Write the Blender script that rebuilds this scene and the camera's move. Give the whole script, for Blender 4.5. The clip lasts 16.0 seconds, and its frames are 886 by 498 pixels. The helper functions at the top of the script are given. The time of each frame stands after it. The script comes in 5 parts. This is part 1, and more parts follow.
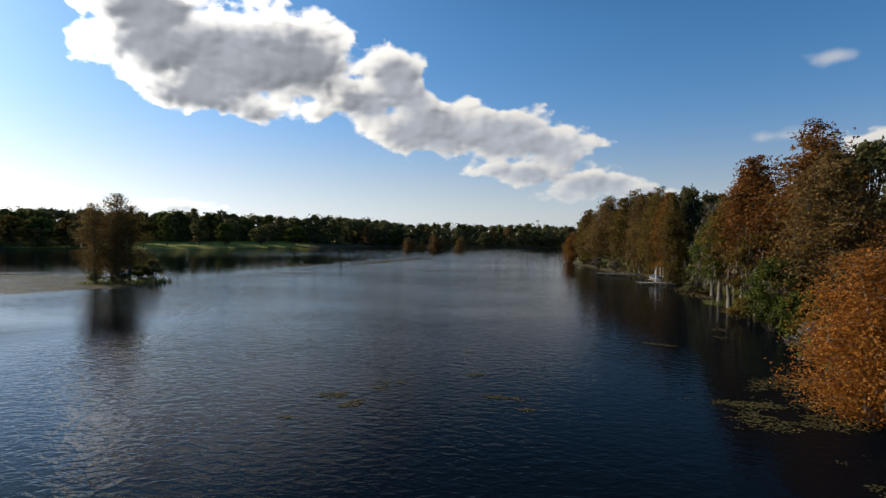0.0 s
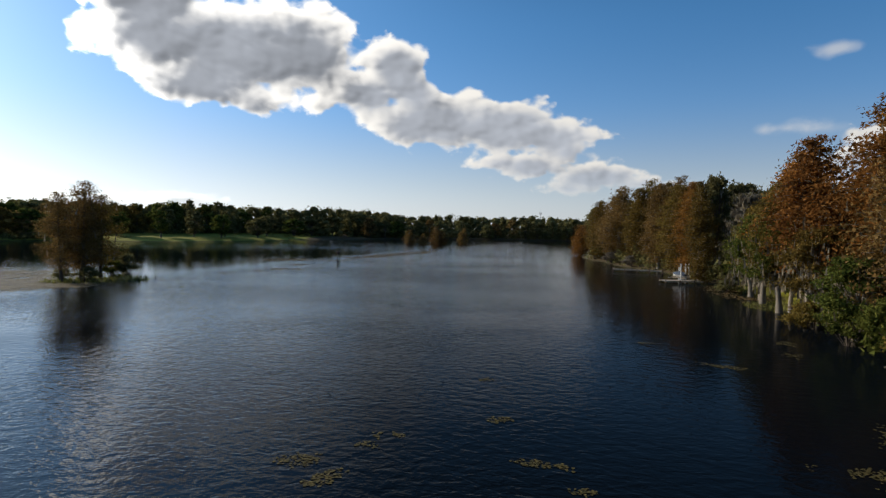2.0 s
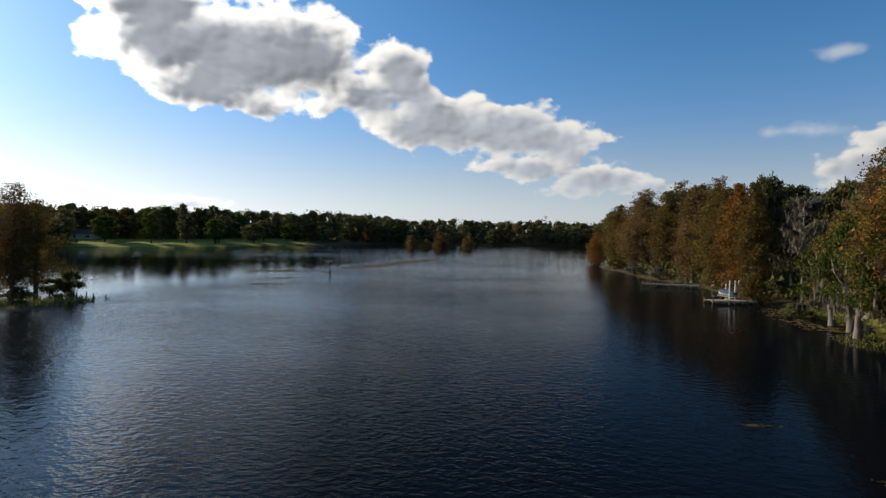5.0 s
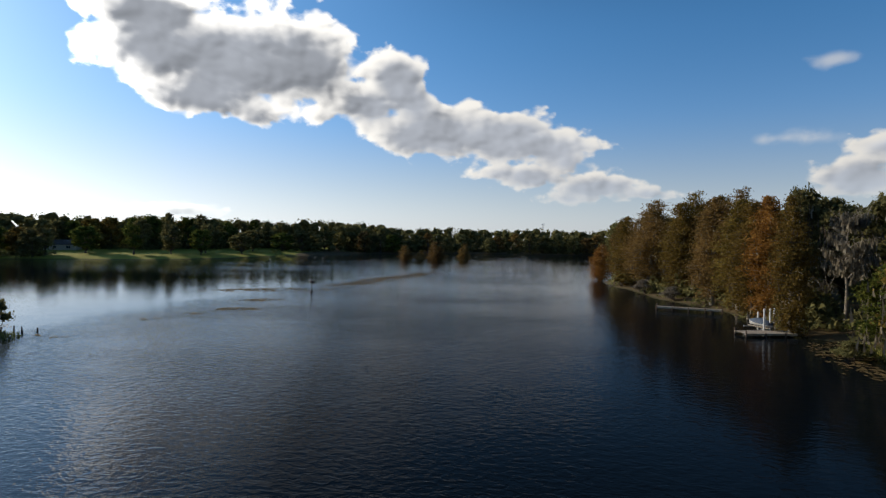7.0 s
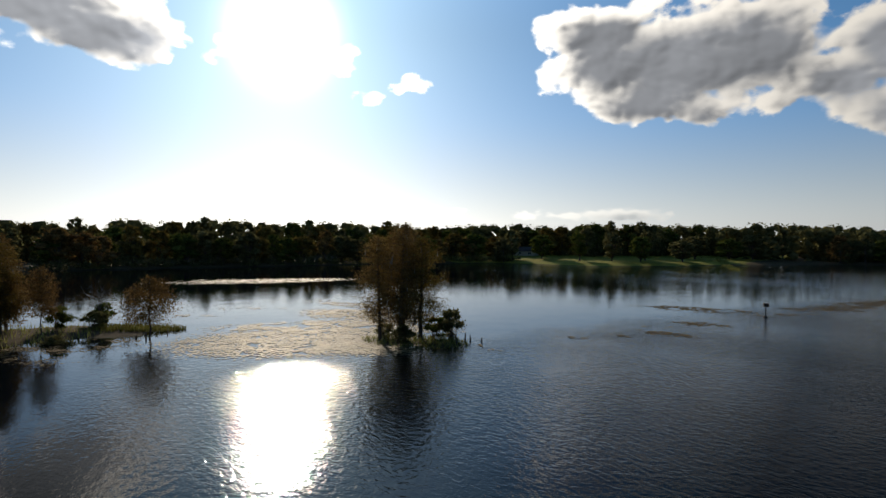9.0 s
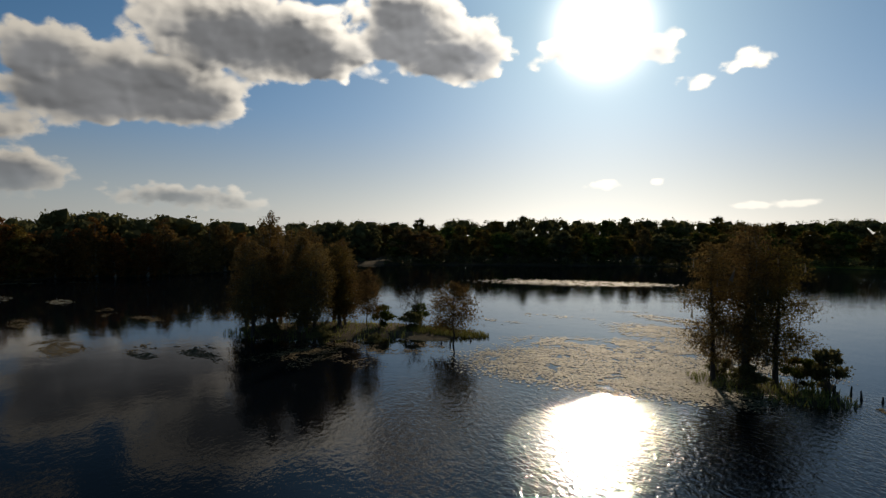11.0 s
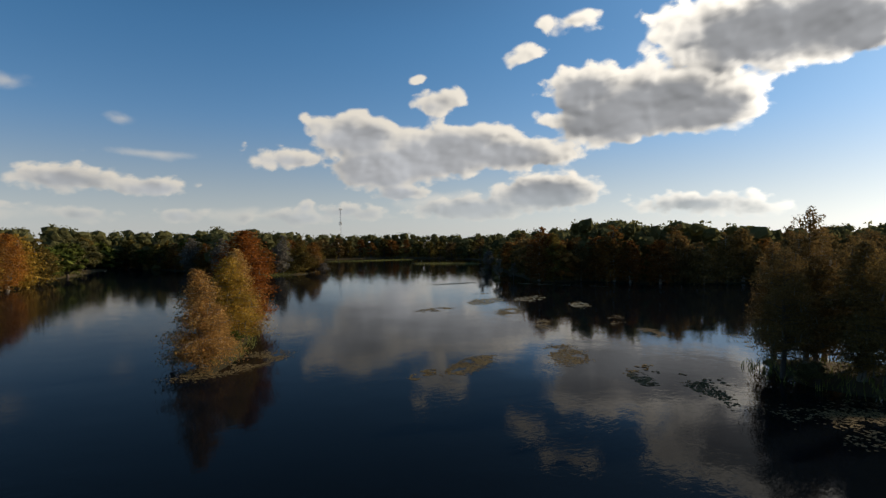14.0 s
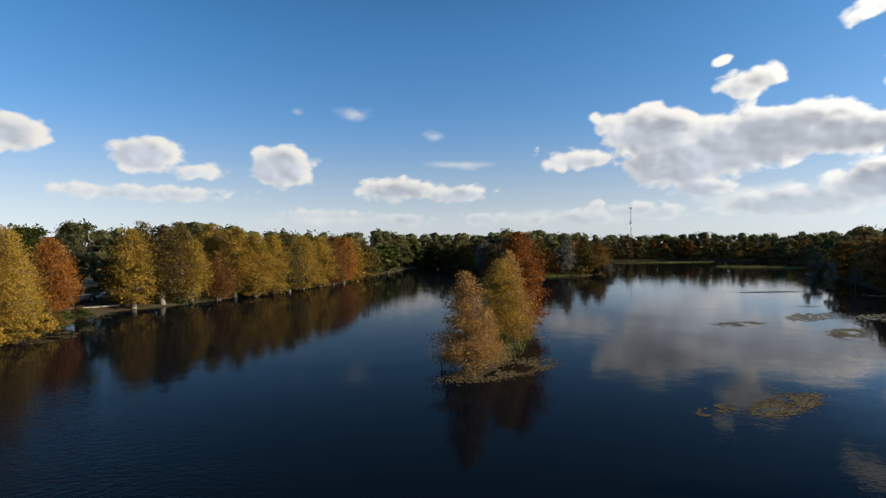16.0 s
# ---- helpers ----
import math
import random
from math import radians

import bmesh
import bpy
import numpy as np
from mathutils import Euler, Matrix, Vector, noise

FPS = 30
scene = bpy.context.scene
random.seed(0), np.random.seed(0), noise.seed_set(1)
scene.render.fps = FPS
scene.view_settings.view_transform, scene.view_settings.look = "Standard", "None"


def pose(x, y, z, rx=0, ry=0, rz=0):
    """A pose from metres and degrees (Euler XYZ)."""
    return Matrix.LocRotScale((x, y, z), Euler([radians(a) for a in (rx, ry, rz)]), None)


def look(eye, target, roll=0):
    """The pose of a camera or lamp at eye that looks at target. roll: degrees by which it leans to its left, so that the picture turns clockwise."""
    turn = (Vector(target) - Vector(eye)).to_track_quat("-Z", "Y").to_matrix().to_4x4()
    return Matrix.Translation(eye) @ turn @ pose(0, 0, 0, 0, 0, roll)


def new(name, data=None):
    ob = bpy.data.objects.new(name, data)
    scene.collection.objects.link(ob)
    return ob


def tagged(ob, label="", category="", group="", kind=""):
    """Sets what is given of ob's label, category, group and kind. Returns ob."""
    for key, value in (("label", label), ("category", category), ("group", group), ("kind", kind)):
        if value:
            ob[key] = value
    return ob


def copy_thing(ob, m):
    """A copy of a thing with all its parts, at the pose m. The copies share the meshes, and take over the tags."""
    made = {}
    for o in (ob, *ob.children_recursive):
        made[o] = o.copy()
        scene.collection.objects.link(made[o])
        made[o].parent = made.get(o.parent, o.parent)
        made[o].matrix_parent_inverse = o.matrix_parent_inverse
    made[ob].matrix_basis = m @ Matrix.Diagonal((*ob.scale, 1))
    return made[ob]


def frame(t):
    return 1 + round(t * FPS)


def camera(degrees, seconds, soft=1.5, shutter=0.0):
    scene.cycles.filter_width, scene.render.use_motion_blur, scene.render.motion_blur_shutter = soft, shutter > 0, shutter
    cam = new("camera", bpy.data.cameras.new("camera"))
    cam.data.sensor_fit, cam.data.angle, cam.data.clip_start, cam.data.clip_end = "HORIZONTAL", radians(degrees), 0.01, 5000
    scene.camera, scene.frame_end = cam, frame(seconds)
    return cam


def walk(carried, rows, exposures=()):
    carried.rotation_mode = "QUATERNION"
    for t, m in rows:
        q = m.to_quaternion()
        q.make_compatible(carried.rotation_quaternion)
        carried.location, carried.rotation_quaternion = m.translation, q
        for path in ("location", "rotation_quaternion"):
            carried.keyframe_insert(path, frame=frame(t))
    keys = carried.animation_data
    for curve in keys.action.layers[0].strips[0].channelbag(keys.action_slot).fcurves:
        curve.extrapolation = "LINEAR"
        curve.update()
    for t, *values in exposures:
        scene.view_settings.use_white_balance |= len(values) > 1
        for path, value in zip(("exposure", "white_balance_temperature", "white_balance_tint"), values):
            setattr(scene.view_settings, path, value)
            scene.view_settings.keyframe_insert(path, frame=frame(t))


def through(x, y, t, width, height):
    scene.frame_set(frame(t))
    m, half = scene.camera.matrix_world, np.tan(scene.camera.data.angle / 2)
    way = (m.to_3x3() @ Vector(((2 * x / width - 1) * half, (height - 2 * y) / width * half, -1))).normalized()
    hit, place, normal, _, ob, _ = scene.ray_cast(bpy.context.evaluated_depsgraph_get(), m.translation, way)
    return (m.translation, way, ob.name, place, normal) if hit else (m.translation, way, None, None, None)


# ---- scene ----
# seconds, x, y, z, heading to the left of +y, downward tilt, roll
PATH = [
    (0.0, 0.00, 0.00, 8.46, 5.76, 1.36, 0.69),
    (0.5, -0.46, 2.10, 8.39, 5.63, 1.42, 0.67),
    (1.0, -0.87, 4.28, 8.29, 5.71, 1.61, 0.71),
    (1.5, -1.16, 6.51, 8.32, 5.88, 1.92, 0.74),
    (2.0, -1.38, 8.97, 8.54, 5.89, 2.15, 0.78),
    (2.5, -1.67, 11.24, 8.61, 5.97, 2.32, 0.83),
    (3.0, -1.93, 13.47, 8.71, 6.18, 2.35, 0.81),
    (3.5, -2.14, 15.77, 8.81, 6.29, 2.27, 0.76),
    (4.0, -2.42, 18.16, 8.94, 6.36, 2.21, 0.72),
    (4.5, -2.78, 20.63, 9.20, 6.30, 1.92, 0.74),
    (5.1, -3.04, 23.73, 9.59, 6.24, 1.80, 0.74),
    (5.7, -3.11, 26.98, 10.08, 6.11, 1.53, 0.72),
    (6.3, -3.15, 30.24, 10.63, 5.98, 1.26, 0.70),
    (7.0, -3.40, 33.85, 11.26, 5.91, 1.10, 0.69),
    (7.5, -3.73, 36.29, 11.70, 6.44, 0.94, 0.78),
    (7.6, -3.78, 36.74, 11.77, 7.20, 0.96, 0.79),
    (7.7, -3.84, 37.19, 11.85, 9.30, 0.98, 0.81),
    (7.8, -3.89, 37.64, 11.93, 12.00, 0.99, 0.82),
    (7.9, -3.94, 38.08, 12.01, 14.20, 1.01, 0.84),
    (8.0, -4.00, 38.53, 12.09, 16.60, 1.03, 0.86),
    (8.1, -4.21, 39.06, 12.16, 20.00, 1.02, 0.78),
    (8.2, -4.42, 39.58, 12.23, 23.40, 1.01, 0.70),
    (8.3, -4.64, 40.11, 12.30, 27.30, 1.01, 0.63),
    (8.4, -4.85, 40.63, 12.38, 31.40, 1.00, 0.55),
    (8.5, -5.06, 41.15, 12.45, 35.22, 0.99, 0.48),
    (8.7, -5.73, 42.18, 12.58, 41.62, 0.99, 0.26),
    (9.1, -7.21, 44.03, 12.76, 51.83, 1.03, 0.26),
    (9.5, -8.95, 45.51, 12.98, 58.21, 1.15, 0.28),
    (9.9, -10.87, 46.71, 13.21, 62.77, 1.29, 0.30),
    (10.3, -12.91, 47.72, 13.43, 67.51, 1.42, 0.32),
    (10.8, -15.51, 48.83, 13.67, 76.75, 1.49, 0.33),
    (11.0, -16.55, 49.26, 13.75, 81.65, 1.50, 0.26),
    (11.5, -19.34, 49.86, 13.97, 93.18, 1.30, -0.01),
    (12.0, -21.82, 50.08, 14.16, 101.98, 1.23, -0.15),
    (12.5, -23.64, 49.75, 14.30, 109.74, 1.09, -0.08),
    (13.0, -25.15, 49.04, 14.27, 116.70, 0.99, 0.01),
    (13.5, -27.39, 47.59, 13.95, 123.99, 0.95, -0.17),
    (14.0, -29.55, 46.05, 13.60, 131.72, 0.80, -0.29),
    (14.5, -31.48, 44.76, 13.41, 139.46, 0.74, -0.39),
    (15.0, -32.89, 43.90, 13.41, 147.14, 0.64, -0.44),
    (15.5, -34.02, 43.21, 13.54, 154.63, 0.61, -0.48),
    (16.0, -34.98, 42.08, 13.63, 161.15, 0.54, -0.51),
]


def flight_row(t, x, y, z, heading, tilt, roll):
    return t, pose(x, y, z, 0, 0, heading) @ pose(0, 0, 0, 90 - tilt) @ pose(0, 0, 0, 0, 0, roll)


EXPOSURES = [(0, -0.1, 6500, 10), (7.5, -0.1, 6500, 10), (8.0, -0.2, 6550, 10), (8.5, -0.4, 6700, 10), (9.5, -0.8, 6900, 10), (11, -1.12, 7150, 10), (12, -1.2, 7250, 10),
             (12.5, -1.05, 7250, 10), (13, -0.85, 7200, 10), (13.5, -0.55, 7100, 10), (14, -0.28, 7000, 10), (14.5, -0.12, 6800, 10), (15.2, 0.0, 6500, 10), (16, 0.1, 6450, 10)]
cam = camera(77.5, 16.0, soft=1.4)
walk(cam, [flight_row(*row) for row in PATH], EXPOSURES)


# ---- sky, clouds and sun ----
SUN_HEADING, SUN_HEIGHT = 65.8, 19.6      # degrees left of +y, degrees above the horizon
SUN_DIR = Vector((-math.sin(radians(SUN_HEADING)) * math.cos(radians(SUN_HEIGHT)),
                  math.cos(radians(SUN_HEADING)) * math.cos(radians(SUN_HEIGHT)), math.sin(radians(SUN_HEIGHT))))

sun = new("sun", bpy.data.lights.new("sun", "SUN"))
sun.data.energy, sun.data.angle, sun.data.color = 5.0, radians(0.53), (1.0, 0.86, 0.68)
sun.matrix_world = look((0, 0, 0), -SUN_DIR)

# cloud puffs: heading left of +y, height, half width, half height, all in degrees
MAIN_CLOUD = [
    (34.0, 17.4, 5.4, 3.2), (34.4, 20.1, 5.8, 2.4), (27.3, 16.7, 10.3, 4.9), (30.2, 13.6, 5.8, 2.2), (25.2, 12.1, 3.6, 1.5),
    (21.0, 17.1, 6.2, 4.3), (17.9, 12.4, 2.1, 1.1), (11.4, 16.2, 3.5, 2.5),
]
MAIN2_CLOUD = [
    (7.3, 11.1, 6.8, 2.9), (0.3, 10.6, 5.8, 2.7), (355.7, 9.4, 4.8, 1.8), (351.8, 9.1, 2.6, 0.5), (357.4, 6.6, 4.3, 1.3),
    (351.0, 5.4, 4.6, 1.3), (353.5, 4.3, 2.4, 0.7),
]
EAST_CLOUD = [
    (329.3, 5.6, 3.4, 1.7), (327.2, 8.0, 2.6, 1.1), (37.6, 2.4, 4.2, 0.4), (31.3, 2.4, 3.3, 0.5),
]
SUNNY_CLOUD = [
    (66.1, 17.6, 5.6, 1.6), (61.4, 17.5, 2.1, 1.2), (57.4, 13.7, 1.2, 0.7), (52.2, 15.6, 1.3, 0.8), (65.9, 5.0, 1.3, 0.4),
    (60.4, 5.2, 0.5, 0.3), (52.7, 2.8, 1.6, 0.3), (49.3, 2.9, 1.5, 0.3), (107.5, 3.5, 5.2, 0.9),
]
BANK_CLOUD = [
    (116.5, 14.8, 4.5, 2.4), (112.4, 12.0, 8.6, 2.3), (104.5, 12.6, 4.0, 2.1), (101.0, 18.5, 10.3, 3.8), (94.0, 17.3, 4.7, 2.3),
    (85.5, 21.5, 5.8, 3.0), (81.4, 18.3, 6.7, 2.9), (77.9, 18.8, 2.6, 2.0),
]
WEST_CLOUD = [
    (140.1, 10.7, 5.0, 2.2), (130.1, 9.9, 6.9, 2.2), (137.9, 7.7, 5.5, 2.3), (124.8, 9.2, 6.0, 2.0), (120.1, 8.6, 2.5, 0.8),
    (146.9, 8.3, 4.1, 0.9), (144.2, 11.6, 1.4, 0.8), (136.0, 5.1, 2.9, 1.1),
]
WEST2_CLOUD = [
    (118.8, 21.1, 2.3, 0.9), (123.2, 18.4, 1.6, 0.65), (131.6, 14.2, 2.5, 1.3), (134.3, 16.2, 0.8, 0.4), (120.9, 5.0, 5.2, 1.8),
    (106.5, 3.6, 4.1, 0.9), (128.1, 3.4, 6.3, 1.3), (142.7, 3.1, 2.5, 0.6), (145.5, 3.7, 0.7, 0.6), (146.3, 2.3, 1.9, 0.7),
]
SOUTH_CLOUD = [
    (176.5, 7.8, 2.2, 1.9), (165.7, 5.6, 3.7, 1.1),
    (159.3, 5.0, 3.1, 1.0), (172.8, 3.1, 3.5, 0.5), (164.4, 2.5, 2.4, 0.6), (156.7, 2.4, 2.1, 0.5),
    (151.3, 2.4, 0.9, 0.5), (145.5, 2.4, 2.8, 0.7), (145.3, 3.7, 0.6, 0.6), (141.1, 3.3, 1.4, 0.5),
]
SOUTH2_CLOUD = [
    (198.9, 9.5, 2.3, 1.6), (189.3, 8.4, 2.8, 1.8), (184.5, 7.0, 2.1, 0.6), (177.5, 7.8, 3.2, 1.9), (188.8, 4.9, 6.7, 0.7),
]
MORE_NORTH_CLOUD = [(14.3, 13.6, 4.3, 2.3), (10.0, 14.1, 2.8, 2.5), (354.0, 8.1, 3.5, 1.2), (-14.0, 4.6, 3.6, 0.7), (0.8, 7.0, 2.6, 0.8)]
MORE_WEST_CLOUD = [(133.6, 8.5, 7.3, 2.2), (115.2, 12.4, 5.8, 3.0), (109.4, 13.9, 8.7, 2.8), (105.9, 11.9, 4.4, 1.9), (97.3, 18.5, 9.4, 3.6), (85.3, 19.2, 6.7, 2.6), (78.1, 17.6, 3.0, 1.9)]
LOW_CLOUD = [(147.5, 2.5, 2.0, 0.6), (139.1, 3.0, 2.4, 0.7), (131.9, 3.3, 2.6, 0.8), (126.5, 4.0, 2.2, 0.8), (122.5, 5.4, 2.6, 1.0), (157.0, 2.7, 2.0, 0.5), (165.0, 2.6, 1.6, 0.5), (102.2, 2.9, 2.4, 0.6)]
# thin veils
FAINT_CLOUD = [(331.1, 15.2, 2.0, 0.7), (334.4, 9.1, 3.0, 0.8), (332.2, 8.9, 2.8, 0.8), (31.7, 2.4, 4.5, 0.8), (169.9, 13.0, 2.3, 0.9), (175.8, 13.1, 1.2, 0.6),
               (161.7, 11.0, 1.6, 0.7), (159.3, 8.1, 4.9, 0.5), (131.0, 4.0, 9.0, 1.4), (150.0, 2.6, 9.0, 1.0), (172.0, 2.6, 8.0, 0.9)]
CLOUDS = [LOW_CLOUD, MORE_NORTH_CLOUD, MORE_WEST_CLOUD, MAIN_CLOUD, MAIN2_CLOUD, EAST_CLOUD, SUNNY_CLOUD, BANK_CLOUD, WEST_CLOUD, WEST2_CLOUD, SOUTH_CLOUD, SOUTH2_CLOUD]


class Nodes:
    """Short hand for building a node tree."""

    def __init__(self, tree):
        self.tree = tree

    def add(self, kind, **settings):
        node = self.tree.nodes.new(kind)
        for key, value in settings.items():
            setattr(node, key, value)
        return node

    def put(self, socket, value):
        if isinstance(value, bpy.types.NodeSocket):
            self.tree.links.new(value, socket)
        elif value is not None:
            socket.default_value = value

    def math(self, op, a, b=None, c=None, clamp=False):
        node = self.add("ShaderNodeMath", operation=op, use_clamp=clamp)
        for socket, value in zip(node.inputs, (a, b, c)):
            self.put(socket, value)
        return node.outputs[0]

    def vec(self, op, a, b=None, c=None, out=0):
        node = self.add("ShaderNodeVectorMath", operation=op)
        for socket, value in zip(node.inputs, (a, b, c)):
            self.put(socket, value)
        return node.outputs[out]

    def scale(self, a, factor):
        node = self.add("ShaderNodeVectorMath", operation="SCALE")
        self.put(node.inputs[0], a)
        self.put(node.inputs["Scale"], factor)
        return node.outputs[0]

    def noise(self, vector, scale, detail=4.0, rough=0.55, distortion=0.0):
        node = self.add("ShaderNodeTexNoise")
        self.put(node.inputs["Vector"], vector)
        node.inputs["Scale"].default_value, node.inputs["Detail"].default_value = scale, detail
        node.inputs["Roughness"].default_value, node.inputs["Distortion"].default_value = rough, distortion
        return node.outputs["Fac"]

    def span(self, value, low, high, to_low=0.0, to_high=1.0, smooth=True):
        node = self.add("ShaderNodeMapRange", interpolation_type="SMOOTHSTEP" if smooth else "LINEAR")
        self.put(node.inputs[0], value)
        for socket, number in zip(node.inputs[1:5], (low, high, to_low, to_high)):
            self.put(socket, number)
        return node.outputs[0]

    def mix(self, fac, a, b, blend="MIX"):
        node = self.add("ShaderNodeMix", data_type="RGBA", blend_type=blend)
        self.put(node.inputs[0], fac)
        for socket, value in zip(node.inputs[6:8], (a, b)):
            self.put(socket, (*value, 1.0) if isinstance(value, tuple) and len(value) == 3 else value)
        return node.outputs[2]


def puff_field(n, where, puffs):
    """How deep inside the nearest puff a direction lies, in degrees; negative outside."""
    field = None
    for heading, height, wide, tall in puffs:
        heading -= 360.0 * (heading > 300.0)
        size = max(0.75, min(tall, 2.4))
        scaled = n.vec("MULTIPLY_ADD", where, (1 / wide, 1 / tall, 0), (-heading / wide, -height / tall, 0))
        depth = n.math("MULTIPLY_ADD", n.vec("LENGTH", scaled, out=1), -size, size)
        field = depth if field is None else n.math("SMOOTH_MAX", field, depth, 0.7)
    return field


def build_sky():
    world = bpy.data.worlds.new("world")
    scene.world, world.use_nodes = world, True
    tree = world.node_tree
    tree.nodes.clear()
    n = Nodes(tree)
    way = n.add("ShaderNodeTexCoord").outputs["Generated"]
    split = n.add("ShaderNodeSeparateXYZ")
    n.put(split.inputs[0], way)
    heading = n.math("MULTIPLY", n.math("ARCTAN2", n.math("MULTIPLY", split.outputs[0], -1.0), split.outputs[1]), 57.2958)
    heading = n.math("ADD", heading, n.math("MULTIPLY", n.math("LESS_THAN", heading, -100.0), 360.0))
    height = n.math("MULTIPLY", n.math("ARCSINE", split.outputs[2]), 57.2958)
    join = n.add("ShaderNodeCombineXYZ")
    n.put(join.inputs[0], heading), n.put(join.inputs[1], height)
    flat = join.outputs[0]

    sky = n.add("ShaderNodeTexSky", sky_type="NISHITA", sun_disc=False)
    sky.sun_elevation, sky.sun_rotation = radians(SUN_HEIGHT), radians(-SUN_HEADING)
    sky.air_density, sky.dust_density, sky.ozone_density = 1.0, 0.35, 3.0
    blue = n.scale(sky.outputs[0], SKY_STRENGTH)
    # clear post-frontal air: deeper blue overhead, pale towards the horizon
    deep = n.span(height, 0.0, 24.0)
    blue = n.vec("MULTIPLY", blue, n.mix(deep, (0.95, 1.05, 1.30), (0.51, 1.04, 1.35)))
    near = n.vec("DOT_PRODUCT", way, tuple(SUN_DIR), out=1)
    off = n.math("MULTIPLY", n.math("ARCCOSINE", n.math("MINIMUM", near, 1.0)), 57.2958)
    # sky mostly above view: brightened sunward, dimmed elsewhere to tune the water
    dim = n.span(off, 24.0, 66.0, 2.2, 0.42)
    blue = n.scale(blue, n.span(height, 19.0, 38.0, 1.0, dim))

    haze = n.math("MULTIPLY", n.math("EXPONENT", n.math("DIVIDE", n.math("MAXIMUM", height, 0.0), -4.5)), 0.20)
    blue = n.vec("ADD", blue, n.scale(n.mix(n.span(off, 15.0, 60.0), (1.08, 1.03, 0.98), (0.82, 0.93, 1.06)), haze))

    pale = n.add("ShaderNodeRGBToBW")
    n.put(pale.inputs[0], blue)
    blue = n.mix(n.span(height, 0.0, 13.0, 0.72, 0.0), blue, n.vec("MULTIPLY", n.vec("ADD", (0, 0, 0), pale.outputs[0]), (0.93, 0.985, 1.06)))

    # aureole of the low sun
    core = n.math("MULTIPLY", n.math("EXPONENT", n.math("MULTIPLY", n.math("POWER", n.math("DIVIDE", off, 3.0), 2.0), -1.0)), 8.0)
    wide = n.math("MULTIPLY", n.math("EXPONENT", n.math("DIVIDE", off, -15.0)), 0.85)
    glow = n.math("ADD", core, wide)
    blue = n.vec("ADD", blue, n.scale((1.0, 0.95, 0.86), glow))

    # billowing puffs with bright rims and grey undersides
    def billow(where, detail):
        soft = n.noise(n.vec("MULTIPLY", where, (0.30, 0.42, 0)), 1.0, detail, 0.54, 0.2)
        total = n.math("MULTIPLY_ADD", soft, 2.3, -1.15)
        for size, lift in ((0.33, 0.80), (0.85, 0.20)):
            cells = n.add("ShaderNodeTexVoronoi", feature="SMOOTH_F1", voronoi_dimensions="2D")
            bent = n.vec("ADD", n.vec("MULTIPLY", where, (size, size * 1.3, 0)), n.scale(n.vec("ADD", (0, 0, 0), soft), 0.9))
            n.put(cells.inputs["Vector"], bent)
            cells.inputs["Scale"].default_value, cells.inputs["Detail"].default_value = 1.0, 0.0
            cells.inputs["Smoothness"].default_value = 0.45
            total = n.math("ADD", total, n.math("MULTIPLY_ADD", cells.outputs["Distance"], -lift * 1.7, lift * 0.75))
        return total

    puffs = [p for cloud in CLOUDS for p in cloud]
    low = n.span(height, 1.5, 12.0, 0.30, 1.0, False)
    field = n.math("ADD", puff_field(n, flat, puffs), 0.18)
    lobes = billow(flat, 7.0)
    small = billow(n.vec("MULTIPLY", flat, (2.3, 2.6, 0)), 4.0)
    thick = n.math("MULTIPLY_ADD", lobes, low, field)
    thick = n.math("MULTIPLY_ADD", small, n.span(height, 3.0, 15.0, 0.42, 0.12), thick)
    cover = n.math("MULTIPLY", n.span(thick, -0.05, 0.55), n.span(height, 0.5, 7.0, 0.30, 1.0))
    faint = n.math("ADD", n.math("ADD", puff_field(n, flat, FAINT_CLOUD), -0.15), n.math("MULTIPLY", lobes, 0.5))
    cover = n.math("MAXIMUM", cover, n.span(faint, -0.1, 0.9, 0.0, 0.5))
    # light comes round the edge that faces the sun, and down on the tops far from it
    aim = n.vec("MULTIPLY_ADD", n.vec("SUBTRACT", (SUN_HEADING, SUN_HEIGHT, 0), flat), (0.5, 0.5, 0), (0, 16.0, 0))
    aim = n.vec("NORMALIZE", aim)
    shifted = n.vec("ADD", flat, n.scale(aim, n.span(height, 3.0, 14.0, 0.5, 1.3)))
    above = n.math("ADD", puff_field(n, shifted, [p for p in puffs if p[3] >= 0.5]), 0.42)
    facing = n.math("SUBTRACT", billow(flat, 2.0), billow(n.vec("ADD", flat, n.scale(aim, 0.6)), 2.0))
    depth = n.math("ADD", n.math("MULTIPLY", above, 0.62), n.math("MULTIPLY", thick, 0.38))
    depth = n.math("MULTIPLY_ADD", n.math("MULTIPLY", facing, low), -0.65, depth)
    shade = n.span(depth, 0.15, n.span(height, 4.0, 14.0, 1.15, 1.75))
    soft = n.noise(n.vec("MULTIPLY", flat, (0.13, 0.24, 0)), 1.0, 3.0, 0.45)
    form = n.math("ADD", n.math("MULTIPLY_ADD", soft, 1.0, 0.46), n.math("MULTIPLY", facing, 0.25))
    lit = n.math("MULTIPLY_ADD", n.math("EXPONENT", n.math("DIVIDE", off, -15.0)), 11.0, 0.80)
    lit = n.math("MINIMUM", lit, 2.8)
    bright = n.scale((1.0, 0.965, 0.90), lit)
    grey = n.scale((0.36, 0.385, 0.43), n.math("ADD", n.math("MULTIPLY_ADD", n.math("EXPONENT", n.math("DIVIDE", off, -18.0)), 1.3, 0.86), n.span(off, 35.0, 80.0, 0.0, 0.6)))
    grey = n.scale(grey, n.math("MULTIPLY_ADD", n.math("EXPONENT", n.math("DIVIDE", off, -5.0)), 5.0, 1.0))
